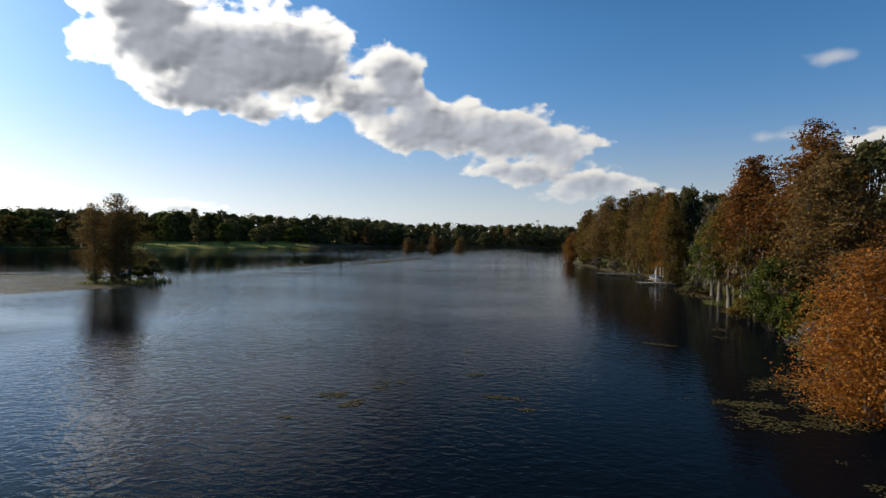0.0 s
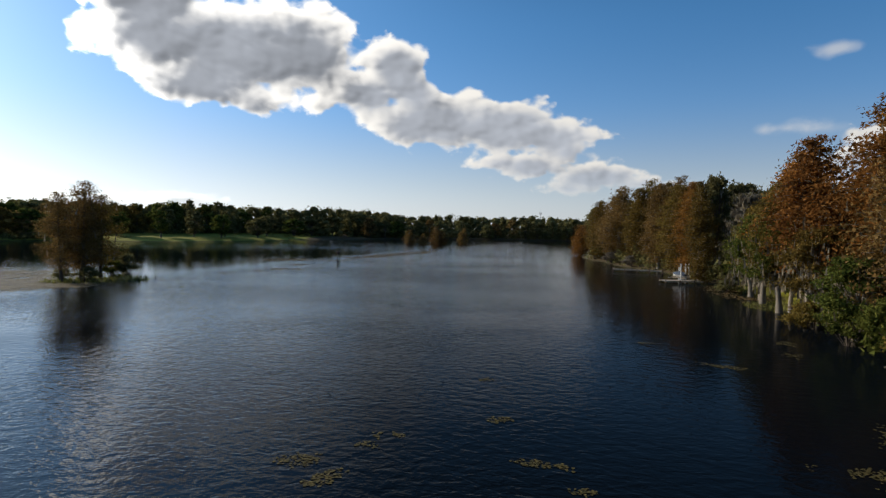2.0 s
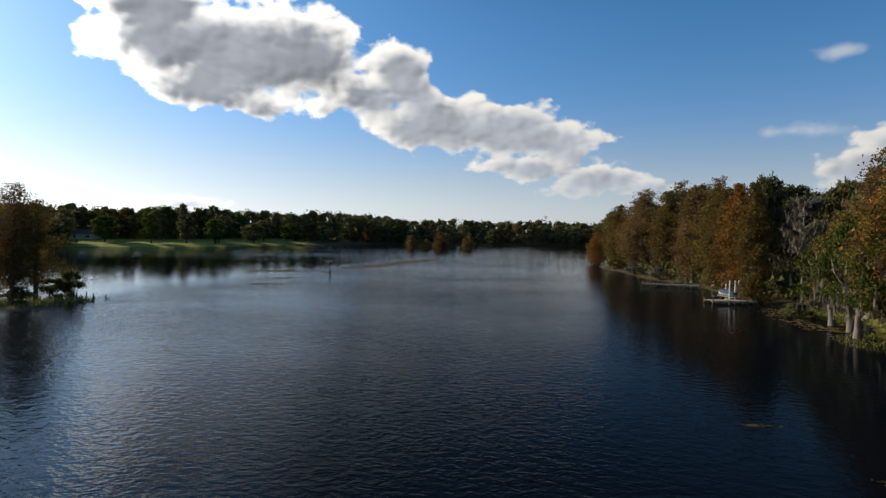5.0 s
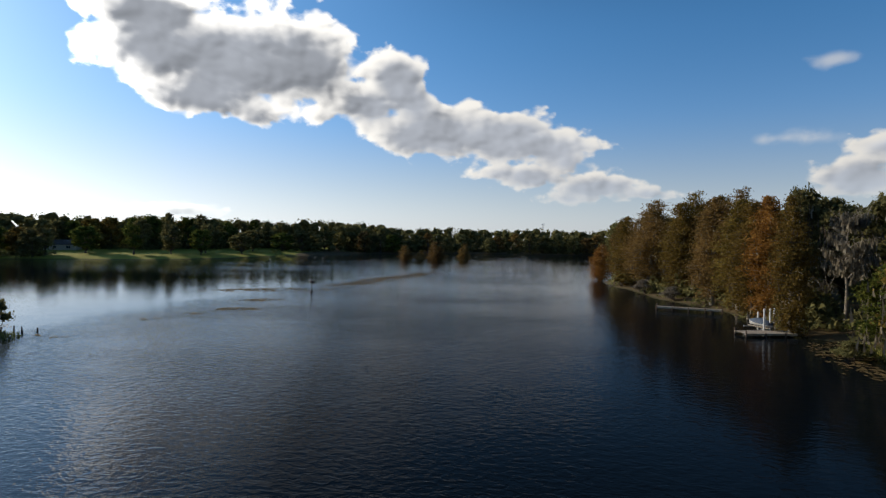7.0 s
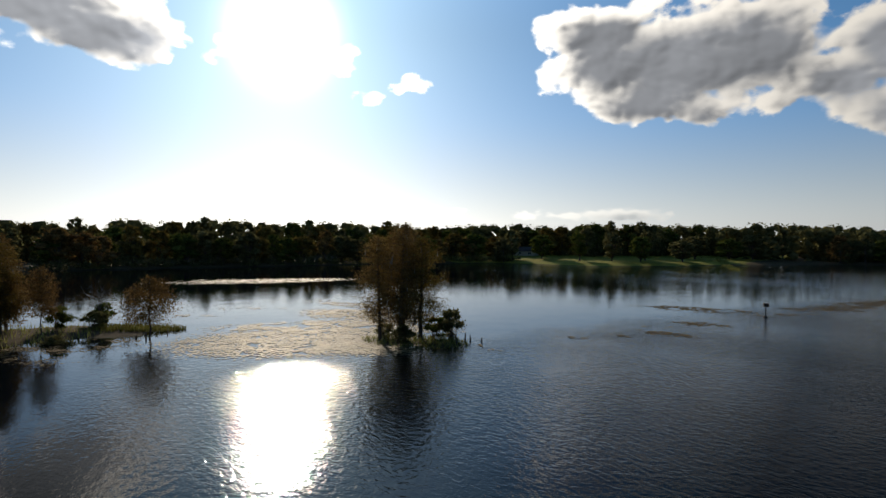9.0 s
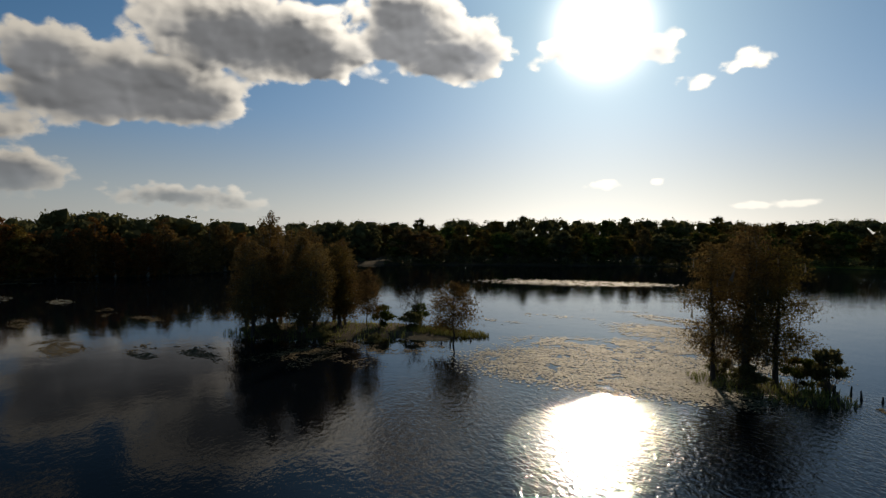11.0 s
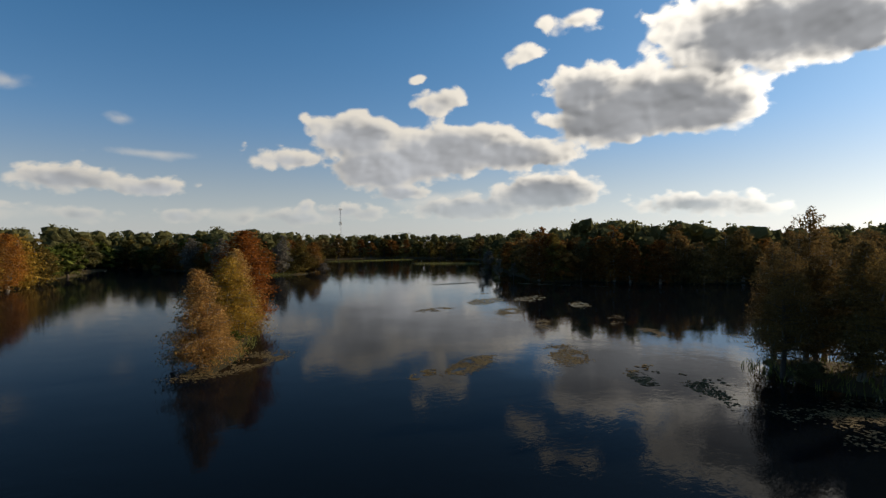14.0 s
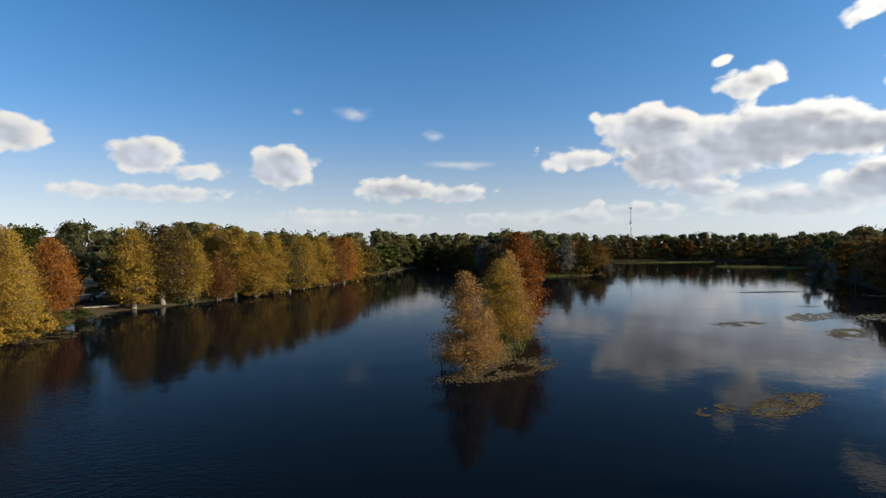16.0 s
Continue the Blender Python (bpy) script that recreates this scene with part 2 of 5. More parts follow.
    cloud = n.mix(shade, bright, n.scale(grey, form))
    whole = n.mix(cover, blue, cloud)
    back = n.add("ShaderNodeBackground")
    n.put(back.inputs[0], whole)
    n.put(n.add("ShaderNodeOutputWorld").inputs[0], back.outputs[0])


SKY_STRENGTH = 0.10
build_sky()


# ---- materials ----
def material(name, rough=0.8, metal=0.0, spec=0.3):
    mat = bpy.data.materials.new(name)
    mat.use_nodes = True
    n = Nodes(mat.node_tree)
    shader = mat.node_tree.nodes["Principled BSDF"]
    shader.inputs["Roughness"].default_value, shader.inputs["Metallic"].default_value = rough, metal
    shader.inputs["Specular IOR Level"].default_value = spec
    return mat, n, shader


def relief(n, shader, height, strength, distance):
    bump = n.add("ShaderNodeBump")
    bump.inputs["Strength"].default_value, bump.inputs["Distance"].default_value = strength, distance
    n.put(bump.inputs["Height"], height)
    n.put(shader.inputs["Normal"], bump.outputs[0])


def plain(name, low, high, scale=4.0, rough=0.75, metal=0.0, grain=30.0, bump=0.3):
    """A surface that wavers between two colours at two sizes, with fine relief."""
    mat, n, shader = material(name, rough, metal)
    where = n.add("ShaderNodeTexCoord").outputs["Object"]
    broad, fine = n.noise(where, scale, 4.0), n.noise(where, grain, 3.0)
    own = n.add("ShaderNodeObjectInfo").outputs["Random"]
    fac = n.math("ADD", n.math("MULTIPLY_ADD", broad, 0.9, -0.1), n.math("MULTIPLY_ADD", fine, 0.5, -0.25))
    fac = n.math("ADD", fac, n.math("MULTIPLY_ADD", own, 0.3, -0.15), clamp=True)
    n.put(shader.inputs["Base Color"], n.mix(fac, low, high))
    relief(n, shader, fine, bump, 0.02)
    return mat


def foliage(name, dark, light, tip, through=0.36):
    """Leaf sprays: two tones in patches, a third on single sprays, light shining through."""
    mat = bpy.data.materials.new(name)
    mat.use_nodes = True
    tree = mat.node_tree
    tree.nodes.clear()
    n = Nodes(tree)
    where = n.add("ShaderNodeTexCoord").outputs["Object"]
    each = n.add("ShaderNodeNewGeometry").outputs["Random Per Island"]
    own = n.add("ShaderNodeObjectInfo").outputs["Random"]
    patch = n.noise(n.vec("ADD", where, n.vec("MULTIPLY", (37.0, 91.0, 17.0), n.vec("ADD", (0, 0, 0), own))), 0.45, 3.0, 0.6)
    tone = n.mix(n.span(patch, 0.32, 0.68), dark, light)
    tone = n.mix(n.math("MULTIPLY", n.span(each, 0.55, 1.0, smooth=False), 0.5), tone, tip)
    value = n.add("ShaderNodeHueSaturation")
    n.put(value.inputs["Value"], n.math("ADD", n.math("MULTIPLY_ADD", each, 0.28, 0.86), n.math("MULTIPLY_ADD", own, 0.36, -0.18)))
    n.put(value.inputs["Hue"], n.math("MULTIPLY_ADD", own, 0.014, 0.493))
    n.put(value.inputs["Color"], tone)
    solid, thin = n.add("ShaderNodeBsdfDiffuse"), n.add("ShaderNodeBsdfTranslucent")
    n.put(solid.inputs[0], value.outputs[0])
    n.put(thin.inputs[0], value.outputs[0])
    blend = n.add("ShaderNodeMixShader")
    blend.inputs[0].default_value = through
    n.put(blend.inputs[1], solid.outputs[0]), n.put(blend.inputs[2], thin.outputs[0])
    n.put(n.add("ShaderNodeOutputMaterial").inputs[0], blend.outputs[0])
    return mat


def bark(name, low, high):
    mat, n, shader = material(name, 0.9)
    where = n.add("ShaderNodeTexCoord").outputs["Object"]
    streak = n.noise(n.vec("MULTIPLY", where, (6.0, 6.0, 0.8)), 1.6, 6.0, 0.65)
    stain = n.noise(where, 0.7, 3.0)
    n.put(shader.inputs["Base Color"], n.mix(n.math("MULTIPLY_ADD", stain, 0.5, n.math("MULTIPLY_ADD", streak, 1.0, -0.25)), low, high))
    relief(n, shader, streak, 0.8, 0.05)
    return mat


def water_surface():
    mat, n, shader = material("lake_water", 0.03, 0.0, 0.085)
    shader.inputs["Base Color"].default_value = (0.003, 0.005, 0.007, 1)
    shader.inputs["IOR"].default_value = 1.333
    where = n.add("ShaderNodeTexCoord").outputs["Object"]
    split = n.add("ShaderNodeSeparateXYZ")
    n.put(split.inputs[0], where)
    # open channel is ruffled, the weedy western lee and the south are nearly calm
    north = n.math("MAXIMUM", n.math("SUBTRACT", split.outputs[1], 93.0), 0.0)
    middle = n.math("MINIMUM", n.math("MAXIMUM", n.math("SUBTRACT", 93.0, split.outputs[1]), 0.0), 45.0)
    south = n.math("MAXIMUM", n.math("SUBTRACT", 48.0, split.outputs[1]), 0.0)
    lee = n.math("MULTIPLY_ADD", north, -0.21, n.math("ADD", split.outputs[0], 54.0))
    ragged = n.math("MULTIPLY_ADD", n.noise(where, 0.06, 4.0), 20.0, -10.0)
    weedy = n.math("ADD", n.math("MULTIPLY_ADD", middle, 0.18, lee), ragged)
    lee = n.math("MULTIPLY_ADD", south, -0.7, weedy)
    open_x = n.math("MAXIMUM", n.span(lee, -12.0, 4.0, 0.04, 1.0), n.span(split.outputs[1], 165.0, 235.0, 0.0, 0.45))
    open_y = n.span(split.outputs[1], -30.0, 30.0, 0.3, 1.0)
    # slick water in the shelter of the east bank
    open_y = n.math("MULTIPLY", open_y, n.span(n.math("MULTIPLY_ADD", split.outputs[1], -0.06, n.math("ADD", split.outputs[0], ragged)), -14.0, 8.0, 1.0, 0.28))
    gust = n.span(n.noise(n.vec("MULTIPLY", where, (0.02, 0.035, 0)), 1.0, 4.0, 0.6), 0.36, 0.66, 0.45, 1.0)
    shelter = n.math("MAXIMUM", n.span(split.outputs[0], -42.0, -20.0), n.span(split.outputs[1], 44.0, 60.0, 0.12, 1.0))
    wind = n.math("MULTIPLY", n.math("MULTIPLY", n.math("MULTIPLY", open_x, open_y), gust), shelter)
    turn = n.add("ShaderNodeMapping")
    turn.inputs["Rotation"].default_value, turn.inputs["Scale"].default_value = (0, 0, radians(35)), (0.95, 1.5, 1.0)
    n.put(turn.inputs[0], where)
    small = n.noise(turn.outputs[0], 1.5, 2.0, 0.45, 0.6)
    fine = n.noise(turn.outputs[0], 5.0, 1.0, 0.4, 0.3)
    swell = n.noise(where, 0.22, 2.0, 0.5)
    wave = n.math("ADD", n.math("MULTIPLY", small, 0.082), n.math("MULTIPLY", fine, 0.020))
    wave = n.math("MULTIPLY", wave, n.math("MULTIPLY_ADD", wind, 1.0, 0.065))
    wave = n.math("ADD", wave, n.math("MULTIPLY", swell, 0.02))
    n.put(shader.inputs["Roughness"], n.math("MULTIPLY_ADD", wind, 0.055, 0.012))
    # reflection strength painted by position, to brighten or darken the mirrored sky
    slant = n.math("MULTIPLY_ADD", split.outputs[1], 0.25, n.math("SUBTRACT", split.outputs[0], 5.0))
    painted_sheen = n.math("MULTIPLY", n.span(slant, -20.0, 0.0, 0.36, 0.0), n.span(split.outputs[1], 8.0, 26.0))
    painted_sheen = n.math("MULTIPLY", painted_sheen, n.math("MAXIMUM", n.span(split.outputs[0], -44.0, -28.0), n.span(split.outputs[1], 38.0, 54.0)))
    painted_gloss = n.math("MAXIMUM", n.span(n.math("MULTIPLY_ADD", south, 0.42, weedy), -22.0, 4.0, 0.26, 0.035), painted_sheen)
    painted_gloss = n.math("ADD", painted_gloss, n.span(split.outputs[1], 110.0, 220.0, 0.0, 0.25))
    n.put(shader.inputs["Specular IOR Level"], painted_gloss)
    relief(n, shader, wave, 1.0, 1.0)
    return mat


def ground_cover():
    """Mown grass, rough grass, leaf litter and mud at the water's edge."""
    mat, n, shader = material("ground_cover", 0.95, 0.0, 0.1)
    where = n.add("ShaderNodeTexCoord").outputs["Object"]
    split = n.add("ShaderNodeSeparateXYZ")
    n.put(split.inputs[0], where)
    broad, mid, fine = n.noise(where, 0.03, 4.0, 0.6), n.noise(where, 0.35, 4.0, 0.6), n.noise(where, 6.0, 4.0, 0.7)
    mown = n.math("MULTIPLY", n.span(split.outputs[0], 20.0, 24.0), n.math("MULTIPLY", n.span(split.outputs[1], 44.0, 52.0), n.span(split.outputs[1], 88.0, 96.0, 1.0, 0.0)))
    woody = n.math("SUBTRACT", n.span(split.outputs[0], -150.0, -105.0, n.span(split.outputs[1], 232.0, 252.0, 0.3, -0.3), 0.3), n.math("MULTIPLY", mown, 0.5))
    grass = n.mix(mid, (0.17, 0.19, 0.02), (0.40, 0.36, 0.05))
    litter = n.mix(fine, (0.045, 0.030, 0.016), (0.15, 0.10, 0.055))
    tone = n.mix(n.span(n.math("ADD", broad, n.math("ADD", n.math("MULTIPLY_ADD", mid, 0.3, -0.15), woody)), 0.50, 0.62), grass, litter)
    tone = n.mix(n.span(split.outputs[2], 0.02, 0.22, 1.0, 0.0), tone, n.mix(fine, (0.03, 0.026, 0.015), (0.10, 0.082, 0.045)))
    tone = n.mix(n.math("MULTIPLY", fine, 0.5), tone, (0.06, 0.06, 0.02))
    n.put(shader.inputs["Base Color"], tone)
    relief(n, shader, n.math("ADD", fine, mid), 0.7, 0.12)
    return mat


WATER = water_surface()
GROUND = ground_cover()
LEAF = {
    "rust": foliage("leaf_rust", (0.14, 0.062, 0.018), (0.24, 0.112, 0.03), (0.35, 0.185, 0.055)),
    "orange": foliage("leaf_orange", (0.25, 0.092, 0.02), (0.39, 0.152, 0.03), (0.51, 0.245, 0.068)),
    "gold": foliage("leaf_gold", (0.25, 0.155, 0.025), (0.44, 0.275, 0.045), (0.60, 0.41, 0.09)),
    "brown": foliage("leaf_brown", (0.12, 0.078, 0.027), (0.22, 0.14, 0.05), (0.32, 0.21, 0.085)),
    "olive": foliage("leaf_olive", (0.10, 0.072, 0.018), (0.185, 0.13, 0.033), (0.28, 0.20, 0.065)),
    "green": foliage("leaf_green", (0.045, 0.062, 0.014), (0.10, 0.115, 0.025), (0.19, 0.19, 0.045)),
    "oak": foliage("leaf_oak", (0.10, 0.098, 0.040), (0.17, 0.158, 0.064), (0.25, 0.23, 0.10), 0.5),
    "tan": foliage("leaf_tan", (0.32, 0.175, 0.050), (0.48, 0.28, 0.085), (0.61, 0.40, 0.155)),
    "grey": foliage("leaf_grey", (0.13, 0.11, 0.085), (0.20, 0.175, 0.135), (0.27, 0.24, 0.19), 0.25),
}
MOSS = foliage("spanish_moss", (0.12, 0.105, 0.078), (0.19, 0.168, 0.125), (0.26, 0.235, 0.18), 0.3)
BARK_PALE = bark("bark_pale", (0.12, 0.10, 0.075), (0.37, 0.33, 0.27))
BARK_MID = bark("bark_mid", (0.09, 0.075, 0.058), (0.27, 0.24, 0.195))
BARK_DARK = bark("bark_dark", (0.035, 0.028, 0.02), (0.13, 0.10, 0.075))


def floating(name, dark, light, tip, rough=0.68, gloss=0.28):
    """Wet floating leaves: dull, mottled, glinting against the light."""
    mat, n, shader = material(name, rough, 0.0, gloss)
    where = n.add("ShaderNodeTexCoord").outputs["Object"]
    each = n.add("ShaderNodeNewGeometry").outputs["Random Per Island"]
    tone = n.mix(n.span(n.noise(where, 0.5, 3.0, 0.6), 0.35, 0.65), dark, light)
    n.put(shader.inputs["Base Color"], n.mix(n.span(each, 0.5, 1.0, 0.0, 0.8, False), tone, tip))
    relief(n, shader, n.noise(where, 9.0, 3.0), 0.9, 0.05)
    return mat


WEED = floating("floating_weed", (0.10, 0.078, 0.032), (0.19, 0.15, 0.066), (0.29, 0.245, 0.13), 0.62, 0.25)
WEED_BROWN = floating("floating_weed_brown", (0.085, 0.058, 0.022), (0.145, 0.100, 0.040), (0.19, 0.14, 0.058), 0.85, 0.08)
WEED_GREEN = floating("floating_weed_green", (0.05, 0.042, 0.015), (0.085, 0.068, 0.022), (0.14, 0.11, 0.036), 0.8, 0.1)
REED = foliage("reed", (0.12, 0.13, 0.03), (0.22, 0.21, 0.06), (0.34, 0.31, 0.12), 0.35)


# ---- lake outline and ground ----
EAST_SHORE = [
    (-134, -279), (-104, -225), (-76, -179), (-64, -150), (-49, -138), (-36, -118), (-27, -106), (-17, -94), (-8, -89),
    (-4, -75), (-4, -60), (-2, -44), (6, -20), (14, 0), (17, 14), (17, 27), (21, 40), (24, 48), (27, 58), (28, 63),
    (27, 72), (30, 78), (34, 86), (35, 95), (32, 101), (30, 107), (32, 116), (31, 127), (27, 138), (26, 145), (24, 165), (22, 187),
]
NORTH_SHORE = [
    (28, 197), (46, 215), (78, 260), (96, 340), (82, 420), (61, 441), (23, 436), (-18, 442), (-60, 425), (-92, 392),
    (-110, 360), (-128, 332), (-140, 300), (-160, 268), (-190, 262), (-222, 252), (-238, 205), (-248, 150), (-258, 107),
]
SOUTH_SHORE = [
    (-262, 60), (-258, 30), (-240, 12), (-222, 6), (-208, -8), (-200, -22), (-196, -38), (-182, -52), (-204, -72), (-226, -96),
    (-260, -120), (-330, -170), (-352, -230), (-335, -285), (-285, -300), (-240, -270), (-200, -205), (-181, -164),
    (-164, -149), (-142, -156), (-136, -190), (-139, -226),
]
ISLANDS = [
    [(-67, 80), (-62, 80), (-55, 85), (-53, 89), (-58, 91), (-65, 87)],
    [(-101, 30), (-94, 32), (-88, 38), (-87, 46), (-88, 53), (-85, 60), (-88, 64), (-96, 63), (-103, 55), (-106, 43), (-105, 34)],
    [(-54, -9), (-58, -9), (-64, -16), (-71, -26), (-77, -37), (-76, -41), (-70, -37), (-63, -26), (-57, -17)],
    [(-255, -263), (-290, -255), (-322, -244), (-326, -250), (-292, -263), (-258, -270)],
    [(-266, -192), (-277, -172), (-286, -155), (-300, -158), (-290, -178), (-272, -196)],
]


def signed_distance(points, outline):
    """Distance of each point to a closed outline, positive outside."""
    a = np.array(outline, float)
    b = np.roll(a, -1, axis=0)
    best, inside = np.full(len(points), 1e9), np.zeros(len(points), bool)
    for (ax, ay), (bx, by) in zip(a, b):
        ex, ey = bx - ax, by - ay
        px, py = points[:, 0] - ax, points[:, 1] - ay
        u = np.clip((px * ex + py * ey) / (ex * ex + ey * ey), 0, 1)
        best = np.minimum(best, np.hypot(px - u * ex, py - u * ey))
        cross = (ay > points[:, 1]) != (by > points[:, 1])
        if abs(ey) > 1e-9:
            inside ^= cross & (points[:, 0] < ex * (points[:, 1] - ay) / ey + ax)
    return np.where(inside, -best, best)


LAKE = EAST_SHORE + NORTH_SHORE + SOUTH_SHORE


def inland(points):
    """How far each point lies from the water, in metres; negative over the water."""
    points = np.asarray(points, float)
    far = signed_distance(points, LAKE)
    for outline in ISLANDS:
        far = np.maximum(far, -signed_distance(points, outline))
    return far


def ripple(points, size, seed):
    return np.array([noise.noise(Vector((x / size, y / size, seed))) for x, y in points])


def ground_height(points):
    points = np.asarray(points, float)
    wobble = 0.7 * ripple(points, 5.0, 3.3) + 0.9 * ripple(points, 14.0, 7.1)
    bank = signed_distance(points, LAKE) - 1.3 + wobble
    rise = np.where(bank > 0, 0.08 + 0.13 * np.minimum(bank, 8.0) + (0.012 + 0.03 * np.clip((-105 - points[:, 0]) / 15, 0, 1) * np.clip((points[:, 1] - 110) / 20, 0, 1)) * np.clip(bank - 8, 0, 50), np.maximum(bank * 0.4, -2.5))
    for outline in ISLANDS:
        isle = -signed_distance(points, outline) - 1.0 + wobble * 0.6
        rise = np.maximum(rise, np.where(isle > 0, 0.05 + 0.07 * np.minimum(isle, 4.0), np.maximum(isle * 0.35, -2.5)))
    return rise + np.where(rise > 0, 0.06 * ripple(points, 3.0, 1.7), 0)


def height_at(x, y):
    return float(ground_height([(x, y)])[0])


def mesh_thing(name, verts, faces, mat, parent=None, label="", smooth=False):
    me = bpy.data.meshes.new(name)
    me.from_pydata([tuple(v) for v in verts], [], [tuple(f) for f in faces])
    me.materials.append(mat)
    if smooth:
        me.shade_smooth()
    ob = new(name, me)
    ob.parent = parent
    if label:
        ob["label"] = label
    return ob


def build_ground():
    def steps(low, high, step, reach):
        core = list(np.arange(low, high + 0.1, step))
        out, d = [], step
        edge = high
        while edge < reach:
            d *= 1.35
            edge += d
            out.append(edge)
        left, d, edge = [], step, low
        while edge > -reach:
            d *= 1.35
            edge -= d
            left.append(edge)
        return np.array(left[::-1] + core + out)

    xs, ys = steps(-356, 100, 2.8, 4200), steps(-304, 446, 2.8, 4200)
    gx, gy = np.meshgrid(xs, ys)
    pts = np.stack([gx.ravel(), gy.ravel()], 1)
    z = ground_height(pts)
    w, h = len(xs), len(ys)
    i = (np.arange(h - 1)[:, None] * w + np.arange(w - 1)[None, :]).ravel()
    faces = np.stack([i, i + 1, i + 1 + w, i + w], 1)
    ob = mesh_thing("ground", np.column_stack([pts, z]), faces, GROUND, smooth=True)
    tagged(ob, "grassy lake shore with leaf litter and muddy edges", "ground", kind="structure")
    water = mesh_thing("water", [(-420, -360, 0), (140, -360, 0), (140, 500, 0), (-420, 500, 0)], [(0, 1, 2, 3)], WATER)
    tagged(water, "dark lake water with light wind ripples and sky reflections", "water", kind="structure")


build_ground()


# ---- building tools ----
def part(name, bm, mat, parent, label="", smooth=False):
    """Links a bmesh as one mesh under a thing or a part."""
    me = bpy.data.meshes.new(name)
    bm.to_mesh(me)
    bm.free()
    me.materials.append(mat)
    if smooth:
        me.shade_smooth()
    ob = new(name, me)
    ob.parent = parent
    if label:
        ob["label"] = label
    return ob


class Shape:
    """Vertices and faces gathered into one mesh."""

    def __init__(self):
        self.verts, self.faces, self.count = [], [], 0

    def add(self, verts, faces):
        self.verts.append(np.asarray(verts, float))
        self.faces += [tuple(int(i) + self.count for i in f) for f in faces]
        self.count += len(verts)

    def tube(self, path, radii, sides=7, lobes=None, cap=True):
        path = [Vector(p) for p in path]
        rings = []
        for k, (p, r) in enumerate(zip(path, radii)):
            ahead = (path[min(k + 1, len(path) - 1)] - path[max(k - 1, 0)]).normalized()
            side = ahead.cross(Vector((0.31, 0.95, 0.05))).normalized()
            up = side.cross(ahead)
            ring = []
            for j in range(sides):
                a = 2 * math.pi * j / sides
                grow = 1 + (lobes[k] * math.cos(a * 5 + 0.7) if lobes else 0)
                ring.append(p + (side * math.cos(a) + up * math.sin(a)) * r * grow)
            rings.append(ring)
        verts = [v for ring in rings for v in ring]
        faces = [(k * sides + j, k * sides + (j + 1) % sides, (k + 1) * sides + (j + 1) % sides, (k + 1) * sides + j)
                 for k in range(len(rings) - 1) for j in range(sides)]
        if cap:
            faces.append(tuple(range((len(rings) - 1) * sides, len(rings) * sides)))
        self.add(verts, faces)

    def box(self, low, high, m=None):
        (x0, y0, z0), (x1, y1, z1) = low, high
        verts = [Vector(v) for v in ((x0, y0, z0), (x1, y0, z0), (x1, y1, z0), (x0, y1, z0), (x0, y0, z1), (x1, y0, z1), (x1, y1, z1), (x0, y1, z1))]
        if m:
            verts = [m @ v for v in verts]
        self.add(verts, [(0, 3, 2, 1), (4, 5, 6, 7), (0, 1, 5, 4), (1, 2, 6, 5), (2, 3, 7, 6), (3, 0, 4, 7)])

    def sprays(self, at, size, rng, lift=0.5, slim=0.55, hang=False):
        """One small folded leaf spray at each point."""
        at = np.asarray(at, float)
        n = len(at)
        if n == 0:
            return
        normal = rng.normal(size=(n, 3)) + np.array([0, 0, lift])
        normal /= np.linalg.norm(normal, axis=1)[:, None]
        along = np.cross(normal, rng.normal(size=(n, 3)))
        if hang:
            along = np.array([0, 0, -1.0]) + rng.normal(size=(n, 3)) * 0.12
        along /= np.linalg.norm(along, axis=1)[:, None]
        across = np.cross(normal, along)
        across /= np.linalg.norm(across, axis=1)[:, None] + 1e-9
        long = (size * rng.uniform(0.6, 1.35, n))[:, None]
        wide = long * slim * rng.uniform(0.7, 1.3, n)[:, None]
        start = at if hang else at - along * long * 0.5
        end = start + along * long
        skew = across * wide * rng.uniform(-0.2, 0.2, n)[:, None] + normal * long * rng.uniform(-0.15, 0.15, n)[:, None]
        verts = np.stack([start, end + across * wide * 0.5 + skew, end - across * wide * 0.5 - skew], 1).reshape(-1, 3)
        base = np.arange(n) * 3
        self.add(verts, np.stack([base, base + 1, base + 2], 1))

    def clump(self, mid, radius, squat, rng):
        """A small uneven leafy mass that closes the heart of a clump."""
        g = (1 + 5 ** 0.5) / 2
        corner = np.array([(-1, g, 0), (1, g, 0), (-1, -g, 0), (1, -g, 0), (0, -1, g), (0, 1, g), (0, -1, -g), (0, 1, -g), (g, 0, -1), (g, 0, 1), (-g, 0, -1), (-g, 0, 1)]) / 1.902
        faces = [(0, 11, 5), (0, 5, 1), (0, 1, 7), (0, 7, 10), (0, 10, 11), (1, 5, 9), (5, 11, 4), (11, 10, 2), (10, 7, 6), (7, 1, 8),
                 (3, 9, 4), (3, 4, 2), (3, 2, 6), (3, 6, 8), (3, 8, 9), (4, 9, 5), (2, 4, 11), (6, 2, 10), (8, 6, 7), (9, 8, 1)]
        self.add(np.asarray(mid) + corner * radius * rng.uniform(0.65, 1.25, (12, 1)) * np.array([1.1, 1.1, squat]), faces)

    def thing(self, name, mat, parent=None, label="", smooth=False):
        return mesh_thing(name, np.concatenate(self.verts), self.faces, mat, parent, label, smooth)


def root(name):
    ob = new(name)
    ob.empty_display_size = 0.5
    return ob


